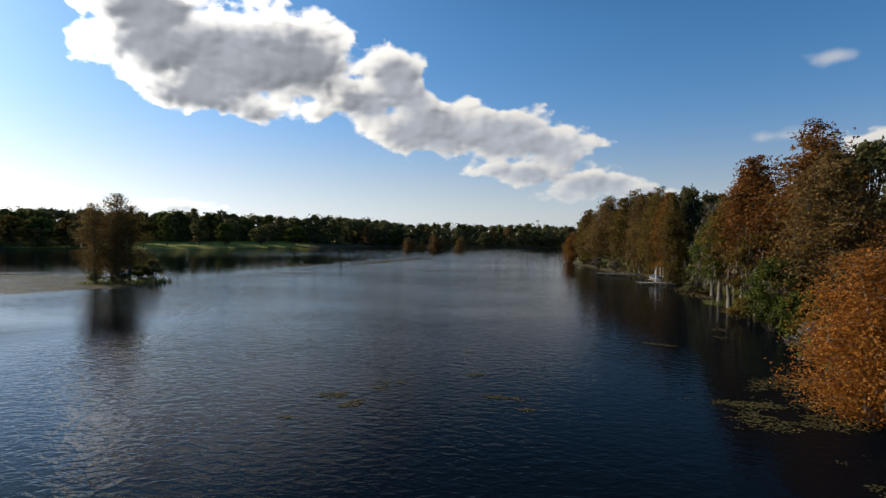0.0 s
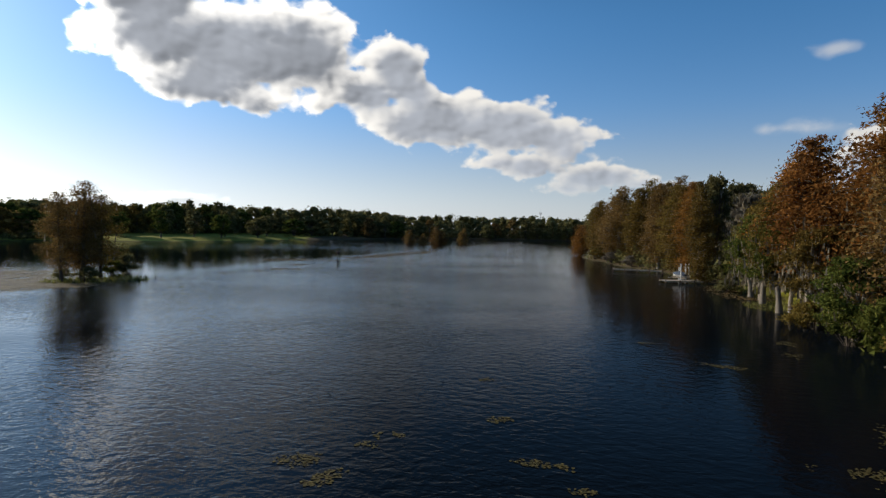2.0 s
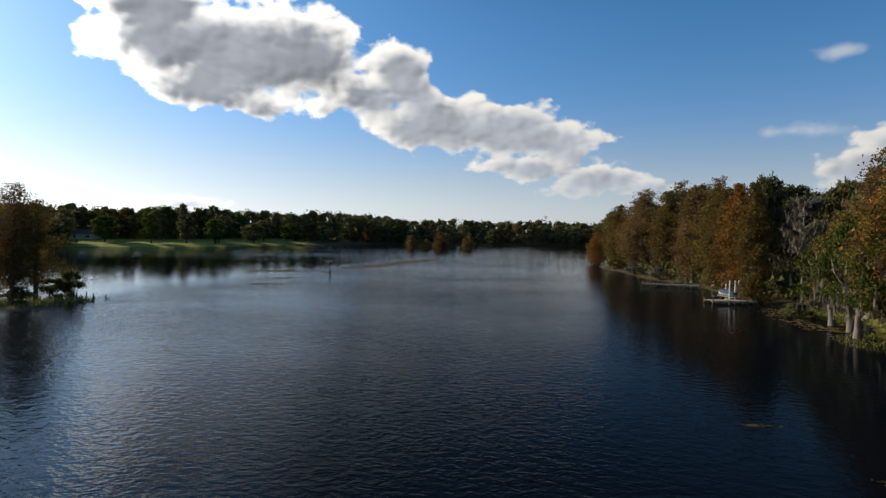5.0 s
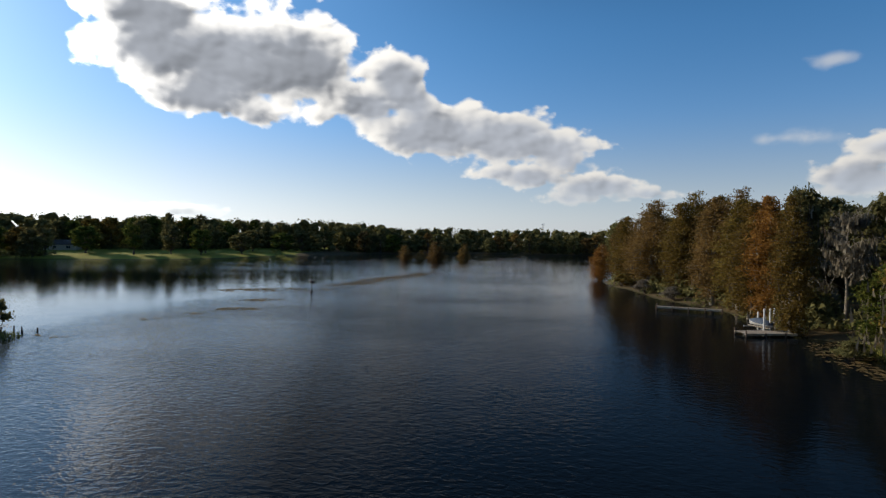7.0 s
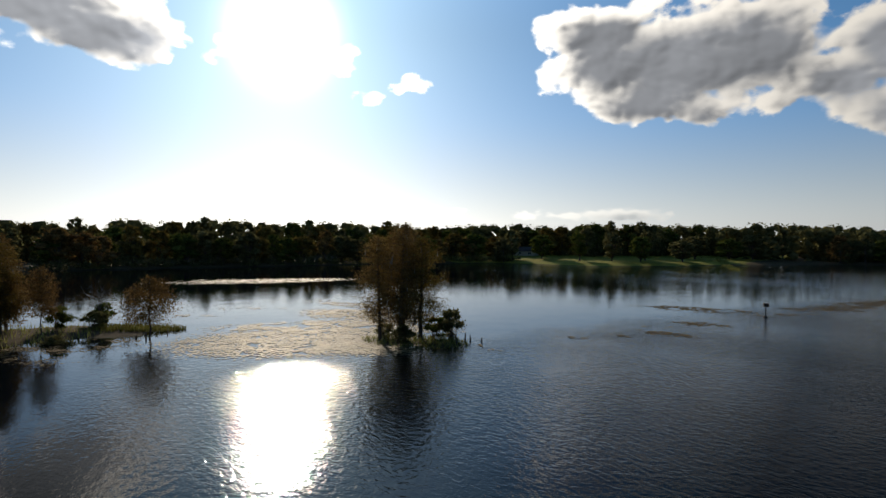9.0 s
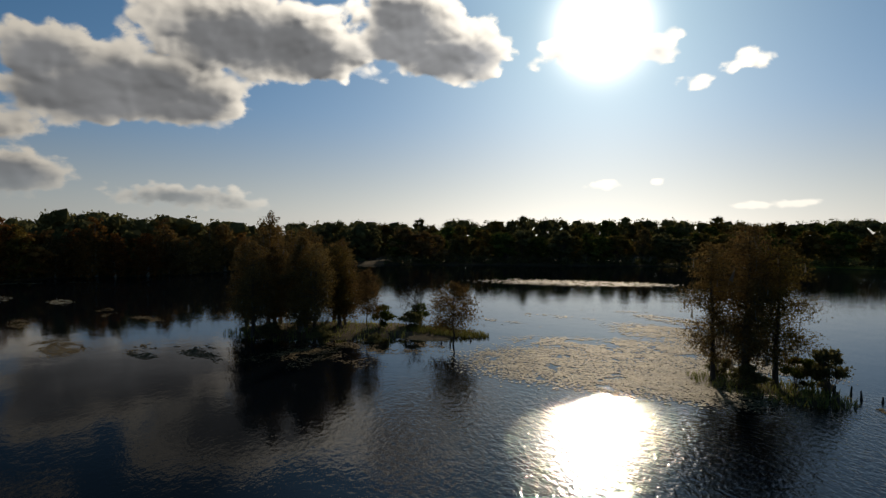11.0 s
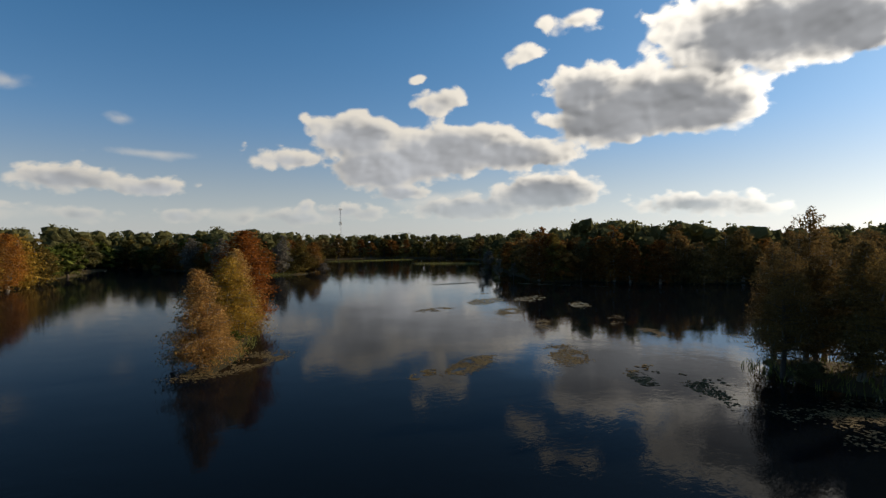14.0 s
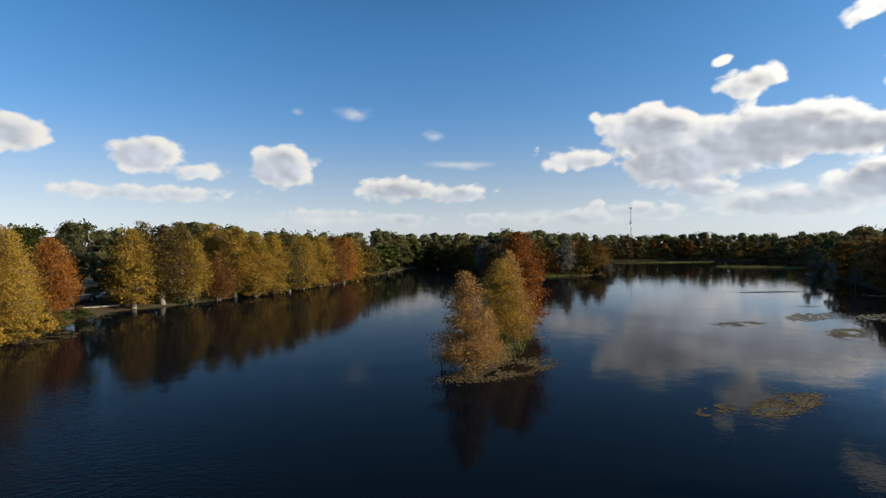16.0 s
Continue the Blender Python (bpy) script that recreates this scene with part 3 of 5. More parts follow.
# ---- trees ----
def cypress(seed, high=16.0, wide=7.0, clear=0.13, branches=75, sprays=5200, leaf=0.40, form=0.75, stems=1, moss=0, trunk_mat=None):
    """Bald cypress: flared trunk, level tiers of feathery sprays, gaps between them."""
    rng = np.random.default_rng(seed)
    tree = root("cypress_tree")
    trunk, crown, beard = Shape(), Shape(), Shape()
    tips, weight = [], []
    for s in range(stems):
        lean = rng.normal(size=2) * 0.35 + (rng.normal(size=2) * 0.6 if s else 0)
        foot = rng.normal(size=2) * (0.9 if s else 0.0) * wide / 7
        top = high * (1.0 if s == 0 else rng.uniform(0.72, 0.92))
        girth = high * 0.017 * (1.0 if s == 0 else 0.75)
        zs = np.array([-0.5, 0.0, 0.35, 0.9, 1.8, 3.5, top * 0.4, top * 0.65, top * 0.86, top * 0.97])
        sway = rng.normal(size=(len(zs), 2)) * 0.12
        line = [(foot[0] + lean[0] * (max(z, 0) / top) ** 1.5 + q[0] * min(z / 3, 1) * (z > 0), foot[1] + lean[1] * (max(z, 0) / top) ** 1.5 + q[1] * min(z / 3, 1) * (z > 0), z) for z, q in zip(zs, sway)]
        flare = np.array([1.3, 1.25, 1.15, 1.08, 1.03, 1.0, 0.9, 0.6, 0.25, 0.05] if clear > 0.2 else [1.75, 1.6, 1.4, 1.2, 1.08, 1.0, 0.8, 0.5, 0.22, 0.05]) * girth * (0.7 if clear > 0.2 else 1.0)
        trunk.tube(line, flare, 10, lobes=[0.16, 0.16, 0.14, 0.1, 0.05, 0, 0, 0, 0, 0])
        line = np.array(line)
        for b in range(branches // stems):
            u = clear + (0.975 - clear) * (b + rng.uniform(0, 1)) / (branches // stems)
            z = u * top
            v = (u - clear) / (1 - clear)
            # narrow at the foot, widest low down, tapering to a blunt top
            reach = wide * 0.5 * (min(1.0, (0.9 if form > 2 else 0.62) + v * 2.0) * (1 - v ** (3.2 / form) * 0.85)) * rng.uniform(0.7, 1.06)
            a = b * 2.39996 + rng.normal() * 0.5
            x0, y0 = np.interp(z, line[:, 2], line[:, 0]), np.interp(z, line[:, 2], line[:, 1])
            rise = rng.normal(0.10, 0.14) + 0.12 * max(v - 0.6, 0)
            end = np.array([x0 + math.cos(a) * reach, y0 + math.sin(a) * reach, z + rise * reach])
            mid = (np.array([x0, y0, z]) + end) / 2 + np.array([0, 0, 0.07 * reach])
            trunk.tube([(x0, y0, z), mid, end], [girth * 0.34 * (1 - v * 0.6), girth * 0.2 * (1 - v * 0.6), 0.015], 4, cap=False)
            tips.append((np.array([x0, y0, z]), mid, end, reach))
            weight.append(reach ** 1.5 + 0.7)
    weight = np.array(weight) / sum(weight)
    for (a, m, e, reach), share in zip(tips, weight):
        n = int(sprays * share) + 3
        u = rng.beta(1.7, 1.15, n)[:, None]
        at = np.where(u < 0.5, a + (m - a) * u * 2, m + (e - m) * (u - 0.5) * 2)
        spread = 0.14 + 0.17 * reach * np.sqrt(u)
        at = at + np.clip(rng.normal(size=(n, 3)), -1.3, 1.3) * spread * 1.08 * np.array([1, 1, 0.78])
        crown.sprays(at, leaf, rng, 0.7)
        if moss:
            k = rng.poisson(moss * share)
            u = rng.uniform(0.2, 1, k)[:, None]
            beard.sprays(a + (e - a) * u + rng.normal(size=(k, 3)) * 0.15, 1.0, rng, 0, 0.16, hang=True)
    trunk.thing("trunk", trunk_mat or BARK_PALE, tree, smooth=True)
    crown.thing("crown", LEAF["rust"], tree)
    if beard.verts:
        tagged(beard.thing("hanging_moss", MOSS, tree, "grey hanging moss"), kind="stuff")
    tree["high"], tree["wide"] = high, wide
    return tree


def oak(seed, high=15.0, wide=13.0, clear=0.22, clumps=46, sprays=5200, leaf=0.5, moss=0, name="oak_tree", trunk_mat=None, squat=0.62):
    """Broad crown of uneven leafy clumps on spreading limbs."""
    rng = np.random.default_rng(seed)
    tree = root(name)
    trunk, crown, beard = Shape(), Shape(), Shape()
    fork = high * clear
    girth = high * 0.026
    bend = rng.normal(size=2) * 0.3
    trunk.tube([(0, 0, -0.5), (0, 0, 0.1), (bend[0] * 0.3, bend[1] * 0.3, fork * 0.5), (bend[0], bend[1], fork), (bend[0] * 1.5, bend[1] * 1.5, high * 0.55)],
               [girth * 1.9, girth * 1.6, girth * 1.05, girth * 0.95, girth * 0.4], 9)
    share = rng.dirichlet(np.full(clumps, 6.0))
    for c in range(clumps):
        v = rng.uniform(0, 1) ** 0.8
        a = rng.uniform(0, 2 * math.pi)
        z = fork * 1.05 + (high - fork) * (0.06 + 0.82 * v)
        dome = math.sqrt(max(0.02, 1 - (max(v - 0.30, 0) / 0.75) ** 2)) * (0.75 + 0.25 * min(v / 0.3, 1))
        r = wide * 0.5 * dome * math.sqrt(rng.uniform(0.12, 1.0)) * 0.88
        mid = np.array([math.cos(a) * r, math.sin(a) * r, z])
        size = wide * rng.uniform(0.085, 0.165) * (1.1 - 0.25 * v)
        start = np.array([bend[0], bend[1], fork * rng.uniform(0.75, 1.3)])
        if sprays > 2300 or c % 6 == 0:
            trunk.tube([start, (start + mid) / 2 + np.array([0, 0, -0.04 * r]), mid], [girth * 0.42, girth * 0.22, 0.03], 5, cap=False)
        n = int(sprays * share[c]) + 4
        ball = rng.normal(size=(n, 3))
        ball /= np.linalg.norm(ball, axis=1)[:, None]
        ball *= (rng.uniform(0, 1, n) ** 0.4)[:, None] * size * (1 + 0.3 * rng.normal(size=n)[:, None])
        crown.sprays(mid + ball * np.array([1.15, 1.15, squat]), leaf, rng, 0.5, 0.75)
        if sprays < 2600:
            crown.clump(mid, size * 0.74, squat, rng)
        if moss:
            k = rng.poisson(moss / clumps)
            beard.sprays(mid + rng.normal(size=(k, 3)) * size * 0.6 + np.array([0, 0, -size * 0.3]), 1.3, rng, 0, 0.15, hang=True)
    trunk.thing("trunk", trunk_mat or BARK_DARK, tree, smooth=True)
    crown.thing("crown", LEAF["oak"], tree)
    if beard.verts:
        tagged(beard.thing("hanging_moss", MOSS, tree, "grey hanging moss"), kind="stuff")
    tree["high"], tree["wide"] = high, wide
    return tree


def bare_tree(seed, high=9.0, wide=5.0, moss=140, name="bare_tree"):
    """Leafless snag with forked limbs and twigs, hung with moss."""
    rng = np.random.default_rng(seed)
    tree = root(name)
    trunk, beard = Shape(), Shape()
    girth = high * 0.012
    trunk.tube([(0, 0, -0.5), (0, 0, 0.2), (0.1, 0.05, high * 0.3), (0.25, -0.1, high * 0.6), (0.2, 0.1, high * 0.97)], [girth * 1.9, girth * 1.5, girth, girth * 0.6, 0.03], 8)
    for b in range(26):
        v = rng.uniform(0.3, 0.95)
        a = rng.uniform(0, 6.28)
        r = wide * 0.5 * (1.15 - 0.7 * v) * rng.uniform(0.6, 1.1)
        s = np.array([0.2 * v, 0, high * v])
        e = s + np.array([math.cos(a) * r, math.sin(a) * r, r * rng.uniform(0.3, 0.9)])
        trunk.tube([s, (s + e) / 2 + np.array([0, 0, 0.1 * r]), e], [girth * 0.4, girth * 0.22, 0.012], 4, cap=False)
        for k in range(5):
            u = rng.uniform(0.4, 1.0)
            p = s + (e - s) * u
            q = p + rng.normal(size=3) * 0.32 * r + np.array([0, 0, 0.25 * r])
            trunk.tube([p, (p + q) / 2, q], [0.03, 0.02, 0.008], 3, cap=False)
        k = int(moss / 26)
        u = rng.uniform(0.3, 1, k)[:, None]
        beard.sprays(s + (e - s) * u + rng.normal(size=(k, 3)) * 0.2, 0.9, rng, 0, 0.2, hang=True)
    trunk.thing("trunk", BARK_MID, tree, smooth=True)
    if moss:
        tagged(beard.thing("hanging_moss", MOSS, tree, "grey hanging moss"), kind="stuff")
    tree["high"], tree["wide"] = high, wide
    return tree


class Nursery:
    """Plants one model of a tree many times, each with its own size, turn and leaf colour."""

    def __init__(self):
        self.first = {}
        self.rng = np.random.default_rng(5)

    def plant(self, maker, key, x, y, high, wide, tone, label, category, group="", sink=0.12, turn=None):
        z = height_at(x, y)
        z = max(z, -0.6) - sink
        if key not in self.first:
            made = maker()
            self.first[key] = (made, made["high"], made["wide"])
        made, h0, w0 = self.first[key]
        turn = self.rng.uniform(0, 360) if turn is None else turn
        want = Vector((wide / w0, wide / w0, high / h0))
        m = pose(x, y, z, 0, 0, turn)
        if "planted" in made:
            s = made.scale
            ob = copy_thing(made, m @ Matrix.Diagonal((want.x / s.x, want.y / s.y, want.z / s.z, 1)))
        else:
            ob = made
            ob.matrix_basis = m @ Matrix.Diagonal((*want, 1))
            ob["planted"] = 1
        for child in ob.children:
            if child.name.startswith("crown") and tone:
                child.material_slots[0].link = "OBJECT"
                child.material_slots[0].material = LEAF[tone]
        tagged(ob, label, category, group)
        return ob


NURSERY = Nursery()
TONE_WORDS = {"tan": "faded tan", "rust": "rust-brown", "orange": "bright orange", "gold": "golden yellow", "brown": "dull brown", "olive": "olive and brown", "green": "green and yellow", "oak": "dark green", "grey": "pale grey"}
CYPRESS = {
    "full": lambda: cypress(11, 17, 7.5, 0.08, 140, 17000, 0.30, 0.95, moss=70),
    "slim": lambda: cypress(12, 17, 6.0, 0.06, 130, 15500, 0.29, 0.95, moss=60),
    "broad": lambda: cypress(13, 18, 9.5, 0.10, 190, 24000, 0.29, 1.25, 2, moss=160),
    "clear": lambda: cypress(20, 18, 8.5, 0.26, 120, 11500, 0.36, 1.3, 1, moss=90),
    "low": lambda: cypress(14, 12, 8.0, 0.05, 130, 15000, 0.27, 1.2, 2),
    "hero": lambda: cypress(15, 12, 8.0, 0.05, 170, 34000, 0.18, 1.2, 2, moss=60),
    "islet": lambda: cypress(16, 13, 7.5, 0.10, 105, 14500, 0.26, 1.15, 2, moss=30),
    "isle": lambda: cypress(33, 11, 7.0, 0.04, 120, 19000, 0.19, 2.3, 1, moss=30),
    "tiered": lambda: cypress(34, 14, 7.0, 0.16, 64, 15500, 0.19, 0.62, 1, moss=60, trunk_mat=BARK_DARK),
    "young": lambda: cypress(17, 8.6, 7.0, 0.27, 46, 6000, 0.22, 1.3, 1, trunk_mat=BARK_DARK),
    "mid": lambda: cypress(18, 16, 10.0, 0.03, 80, 4800, 0.68, 1.1, 2, moss=20),
    "mid_slim": lambda: cypress(19, 16, 8.0, 0.03, 70, 4000, 0.62, 0.85),
}
OAKS = {
    "near": lambda: oak(21, 15, 11, 0.20, 64, 13000, 0.38, 160, trunk_mat=BARK_PALE),
    "bank": lambda: oak(28, 12, 8, 0.30, 56, 12000, 0.28, 260, trunk_mat=BARK_MID, squat=0.75),
    "near_tall": lambda: oak(22, 18, 10, 0.25, 56, 7000, 0.56, 90, squat=0.8),
    "mid": lambda: oak(23, 15, 15, 0.10, 56, 2500, 0.75),
    "mid_tall": lambda: oak(24, 18, 12, 0.16, 50, 2400, 0.75, squat=0.85),
    "far": lambda: oak(25, 15, 15, 0.06, 46, 1900, 0.72),
    "far_tall": lambda: oak(26, 19, 11, 0.12, 44, 1600, 0.68, squat=0.9),
    "shrub": lambda: oak(27, 3.0, 4.2, 0.06, 22, 2700, 0.22, name="shrub"),
}


def plant_cypress(key, x, y, high, wide, tone, group, where):
    return NURSERY.plant(CYPRESS[key], "cypress " + key, x, y, high, wide, tone, f"{TONE_WORDS[tone]} bald cypress {where}", "tree", group)


def plant_oak(key, x, y, high, wide, tone, group, where):
    kind = "shrub" if key == "shrub" else "broad-crowned tree"
    return NURSERY.plant(OAKS[key], "oak " + key, x, y, high, wide, tone, f"{TONE_WORDS[tone]} {kind} {where}", "shrub" if key == "shrub" else "tree", group)


# east bank, walking north along the water
for key, x, y, high, wide, tone in [
    ("hero", 17.6, 27.6, 8.6, 7.0, "orange"), ("hero", 21.5, 30.5, 9.8, 7.0, "rust"), ("broad", 34, 60.5, 20.6, 13.0, "rust"), ("broad", 41, 53, 20.0, 12.0, "brown"),
    ("full", 30, 53, 16.5, 8.5, "brown"), ("clear", 29.3, 67.6, 18.2, 8.6, "rust"), ("clear", 31, 74, 16.5, 8.0, "orange"), ("clear", 28.6, 71.5, 14.0, 6.5, "olive"),
    ("broad", 38, 90, 19.5, 10.0, "brown"), ("slim", 31.5, 104, 17.6, 5.0, "olive"), ("full", 33, 118.5, 17.6, 7.6, "olive"), ("slim", 35.0, 117.5, 18.0, 5.0, "rust"),
    ("slim", 34.5, 126, 18.0, 7.4, "olive"), ("slim", 33.6, 114.0, 17.8, 6.6, "rust"), ("broad", 36, 131, 20.0, 11.0, "brown"), ("broad", 35.5, 150, 20.5, 12.0, "olive"), ("broad", 33, 170, 19.5, 12.0, "brown"), ("full", 33, 133, 18.8, 8.2, "brown"), ("full", 32, 147, 18.6, 8.6, "olive"),
    ("broad", 30, 162, 20.2, 13.0, "brown"), ("full", 28, 176, 17.0, 9.0, "olive"), ("low", 25, 193, 11.0, 7.5, "rust"),
    ("slim", 29, 186, 15.5, 7.0, "brown"), ("full", 37, 140, 19.0, 8.0, "olive"), ("broad", 38, 155, 19.0, 9.0, "brown"),
]:
    plant_cypress(key, x, y, high, wide, tone, "cypress trees on the east bank", "beside the water")
for key, x, y, high, wide, tone in [
    ("bank", 32, 86, 10.5, 7.5, "green"), ("bank", 30.1, 78.6, 12.0, 7.6, "green"), ("bank", 31.5, 82.0, 13.0, 7.0, "olive"), ("bank", 28.4, 71, 10.5, 6.5, "green"), ("bank", 28.5, 64, 9.5, 6.5, "olive"),
    ("near", 27, 56, 7.5, 6.5, "green"), ("near_tall", 33, 210, 18.4, 9.5, "oak"), ("near_tall", 37, 113, 19.0, 6.5, "oak"), ("near_tall", 44, 98, 17.5, 8.0, "oak"),
    ("near_tall", 46, 124, 18.0, 10.0, "oak"), ("near_tall", 51, 117, 18.0, 9.5, "oak"), ("near_tall", 44, 70, 20.0, 10.0, "oak"), ("near_tall", 46, 58, 20.5, 10.0, "oak"),
    ("near_tall", 40, 46, 19.0, 10.0, "oak"), ("near_tall", 36, 36, 16.0, 9.0, "oak"), ("near_tall", 45, 145, 18.0, 10.0, "oak"), ("near_tall", 44, 165, 18.0, 10.0, "oak"),
    ("near_tall", 42, 185, 17.0, 10.0, "oak"), ("mid", 58, 100, 17.0, 14.0, "oak"), ("mid", 60, 120, 17.0, 14.0, "oak"), ("mid", 58, 140, 18.0, 14.0, "oak"),
    ("mid", 60, 165, 18.0, 14.0, "oak"), ("mid", 60, 62, 18.0, 14.0, "oak"), ("mid", 58, 190, 17.0, 14.0, "oak"), ("mid", 50, 215, 16.0, 14.0, "oak"),
]:
    plant_oak(key, x, y, high, wide, tone, "broad trees on the east bank", "hung with moss on the wooded bank")
for x, y, high, wide, tone in [
    (24.5, 46, 3.6, 4.5, "olive"), (26.5, 50.5, 4.2, 4.8, "green"), (25.5, 53.5, 3.2, 4.0, "green"), (22.5, 41, 3.0, 4.0, "grey"), (24, 36, 3.5, 4.5, "green"),
    (20, 24, 2.2, 3.5, "olive"), (31, 91, 2.6, 4.0, "oak"), (37, 93, 3.0, 5.0, "oak"), (34, 110, 2.4, 4.0, "oak"), (29, 141, 2.8, 4.2, "grey"), (27, 154, 3.2, 4.5, "grey"),
    (26, 170, 3.0, 4.5, "olive"), (28.5, 60, 2.6, 3.4, "green"), (26.6, 61.5, 3.2, 4.5, "olive"), (36, 82, 2.2, 4.0, "green"), (40, 84, 2.2, 4.0, "oak"),
]:
    plant_oak("shrub", x, y, high, wide, tone, "shrubs on the east bank", "at the foot of the waterside trees")
NURSERY.plant(lambda: bare_tree(31, 13.5, 8.0, 1500), "bare", 40, 108, 14.0, 9.0, None, "bare pale grey tree hung with moss", "tree", "bare trees")

# cypress islet with knees, the long weedy island and the orange island
for key, x, y, high, wide, tone in [("tiered", -62, 83.6, 14.8, 7.0, "brown"), ("tiered", -64.0, 82.0, 13.2, 5.6, "brown"), ("tiered", -61.2, 86.2, 13.0, 6.4, "olive"), ("tiered", -63.6, 85.2, 11.5, 5.0, "brown")]:
    plant_cypress(key, x, y, high, wide, tone, "cypress trees on the small islet", "on a small islet in the lake")
for x, y, high, wide, tone in [(-59.0, 89.6, 4.4, 4.4, "oak"), (-61, 83, 2.4, 4.0, "oak"), (-65, 83.5, 2.2, 3.2, "oak"), (-60.6, 88.2, 3.2, 3.6, "green")]:
    plant_oak("shrub", x, y, high, wide, tone, "shrubs on the small islet", "leaning over the water from a small islet")
plant_cypress("young", -84.2, 60.5, 8.7, 7.4, "brown", "cypress trees on the long island", "standing at the tip of a weedy island")
for key, x, y, high, wide, tone in [
    ("islet", -98, 36, 16.8, 8.0, "brown"), ("tiered", -101, 41, 14.4, 7.0, "brown"), ("tiered", -97, 46, 12.0, 6.0, "olive"), ("islet", -100.5, 32.5, 13.6, 5.6, "brown"),
    ("tiered", -92, 35, 13.0, 6.0, "brown"), ("slim", -94, 41, 13.5, 6.0, "brown"), ("young", -92, 50, 9.0, 4.5, "brown"), ("tiered", -91, 43, 12.5, 6.0, "brown"), ("islet", -103, 37, 15.0, 7.6, "brown"), ("islet", -99.5, 46, 13.0, 7.0, "brown"), ("tiered", -104, 45, 12.5, 7.0, "brown"),
]:
    plant_cypress(key, x, y, high, wide, tone, "cypress trees on the long island", "on a low weedy island")
for x, y, high, wide, tone in [(-88, 44, 2.6, 4.0, "oak"), (-90, 38, 2.4, 4.0, "oak"), (-97, 52, 3.4, 4.2, "green"), (-95, 56, 2.6, 4.0, "oak"), (-99, 58, 3.6, 4.4, "green"), (-87, 51, 1.8, 3.4, "oak")]:
    plant_oak("shrub", x, y, high, wide, tone, "shrubs on the long island", "on a low weedy island")
for key, x, y, high, wide, tone in [
    ("isle", -56.6, -13.4, 10.9, 8.4, "tan"), ("isle", -66.6, -26.0, 11.6, 9.8, "gold"), ("isle", -69.6, -29.5, 12.6, 7.4, "tan"),
    ("slim", -73.5, -34.5, 15.6, 9.6, "orange"), ("isle", -75.5, -38.5, 13.4, 7.4, "orange"), ("isle", -61.8, -20.0, 6.0, 4.2, "tan"),
]:
    plant_cypress(key, x, y, high, wide, tone, "cypress trees on the orange island", "on a narrow island in open water")
plant_oak("shrub", -64.5, -21.5, 2.2, 3.2, "green", "shrubs on the orange island", "at the foot of orange cypress trees")

# the eastern shore to the south: a wall of autumn cypress
for key, x, y, high, wide, tone in [
    ("hero", 4, -47, 15.5, 11.5, "gold"), ("hero", 1.5, -58, 16.2, 11.5, "gold"), ("hero", 4, -66, 16.5, 11.0, "gold"), ("full", 8, -54, 16.5, 11.0, "olive"), ("full", 0.5, -76, 14.5, 9.0, "orange"), ("slim", 2, -82, 15.0, 8.0, "orange"),
    ("full", -10, -93, 17.4, 10.9, "gold"), ("full", -15, -97.5, 18.4, 12.2, "olive"), ("broad", -10, -102, 18.8, 12.2, "olive"), ("full", -20.5, -103, 15.0, 9.0, "gold"), ("full", -17, -110, 19.0, 11.0, "olive"), ("full", -24, -118, 19.0, 11.0, "gold"),
]:
    plant_cypress(key, x, y, high, wide, tone, "cypress wall on the eastern shore", "in a waterside row")
for key, x, y, high, wide, tone in [
    ("low", -26.5, -107.5, 12.6, 10.2, "rust"), ("full", -30, -113, 18.6, 11.5, "gold"), ("full", -35, -114, 17.6, 10.9, "gold"), ("slim", -40, -120, 17.5, 10.2, "gold"),
    ("full", -44.5, -125, 18.0, 11.5, "olive"), ("full", -49, -134, 17.6, 11.5, "gold"), ("slim", -55, -141, 17.4, 10.9, "gold"), ("full", -60, -147, 17.5, 12.2, "rust"),
    ("full", -65, -156, 17.0, 11.5, "orange"), ("mid", -70, -166, 17.0, 12.8, "gold"), ("mid", -75, -174, 16.0, 12.8, "olive"),
]:
    plant_cypress(key, x, y, high, wide, tone, "cypress wall on the eastern shore", "in a waterside row")
for x, y, high, wide, tone in [
    (-3, -52, 3.5, 5.0, "gold"), (-3.5, -58, 4.0, 5.5, "gold"), (-3.5, -64, 3.2, 5.0, "olive"), (-3, -70, 3.0, 4.5, "green"), (-4, -79, 2.2, 3.6, "green"), (-2, -84, 1.8, 3.0, "olive"),
    (-1, -46, 3.6, 5.0, "gold"), (1, -38, 3.5, 5.0, "olive"),
]:
    plant_oak("shrub", x, y, high, wide, tone, "shrubs on the eastern shore", "hanging over the water")
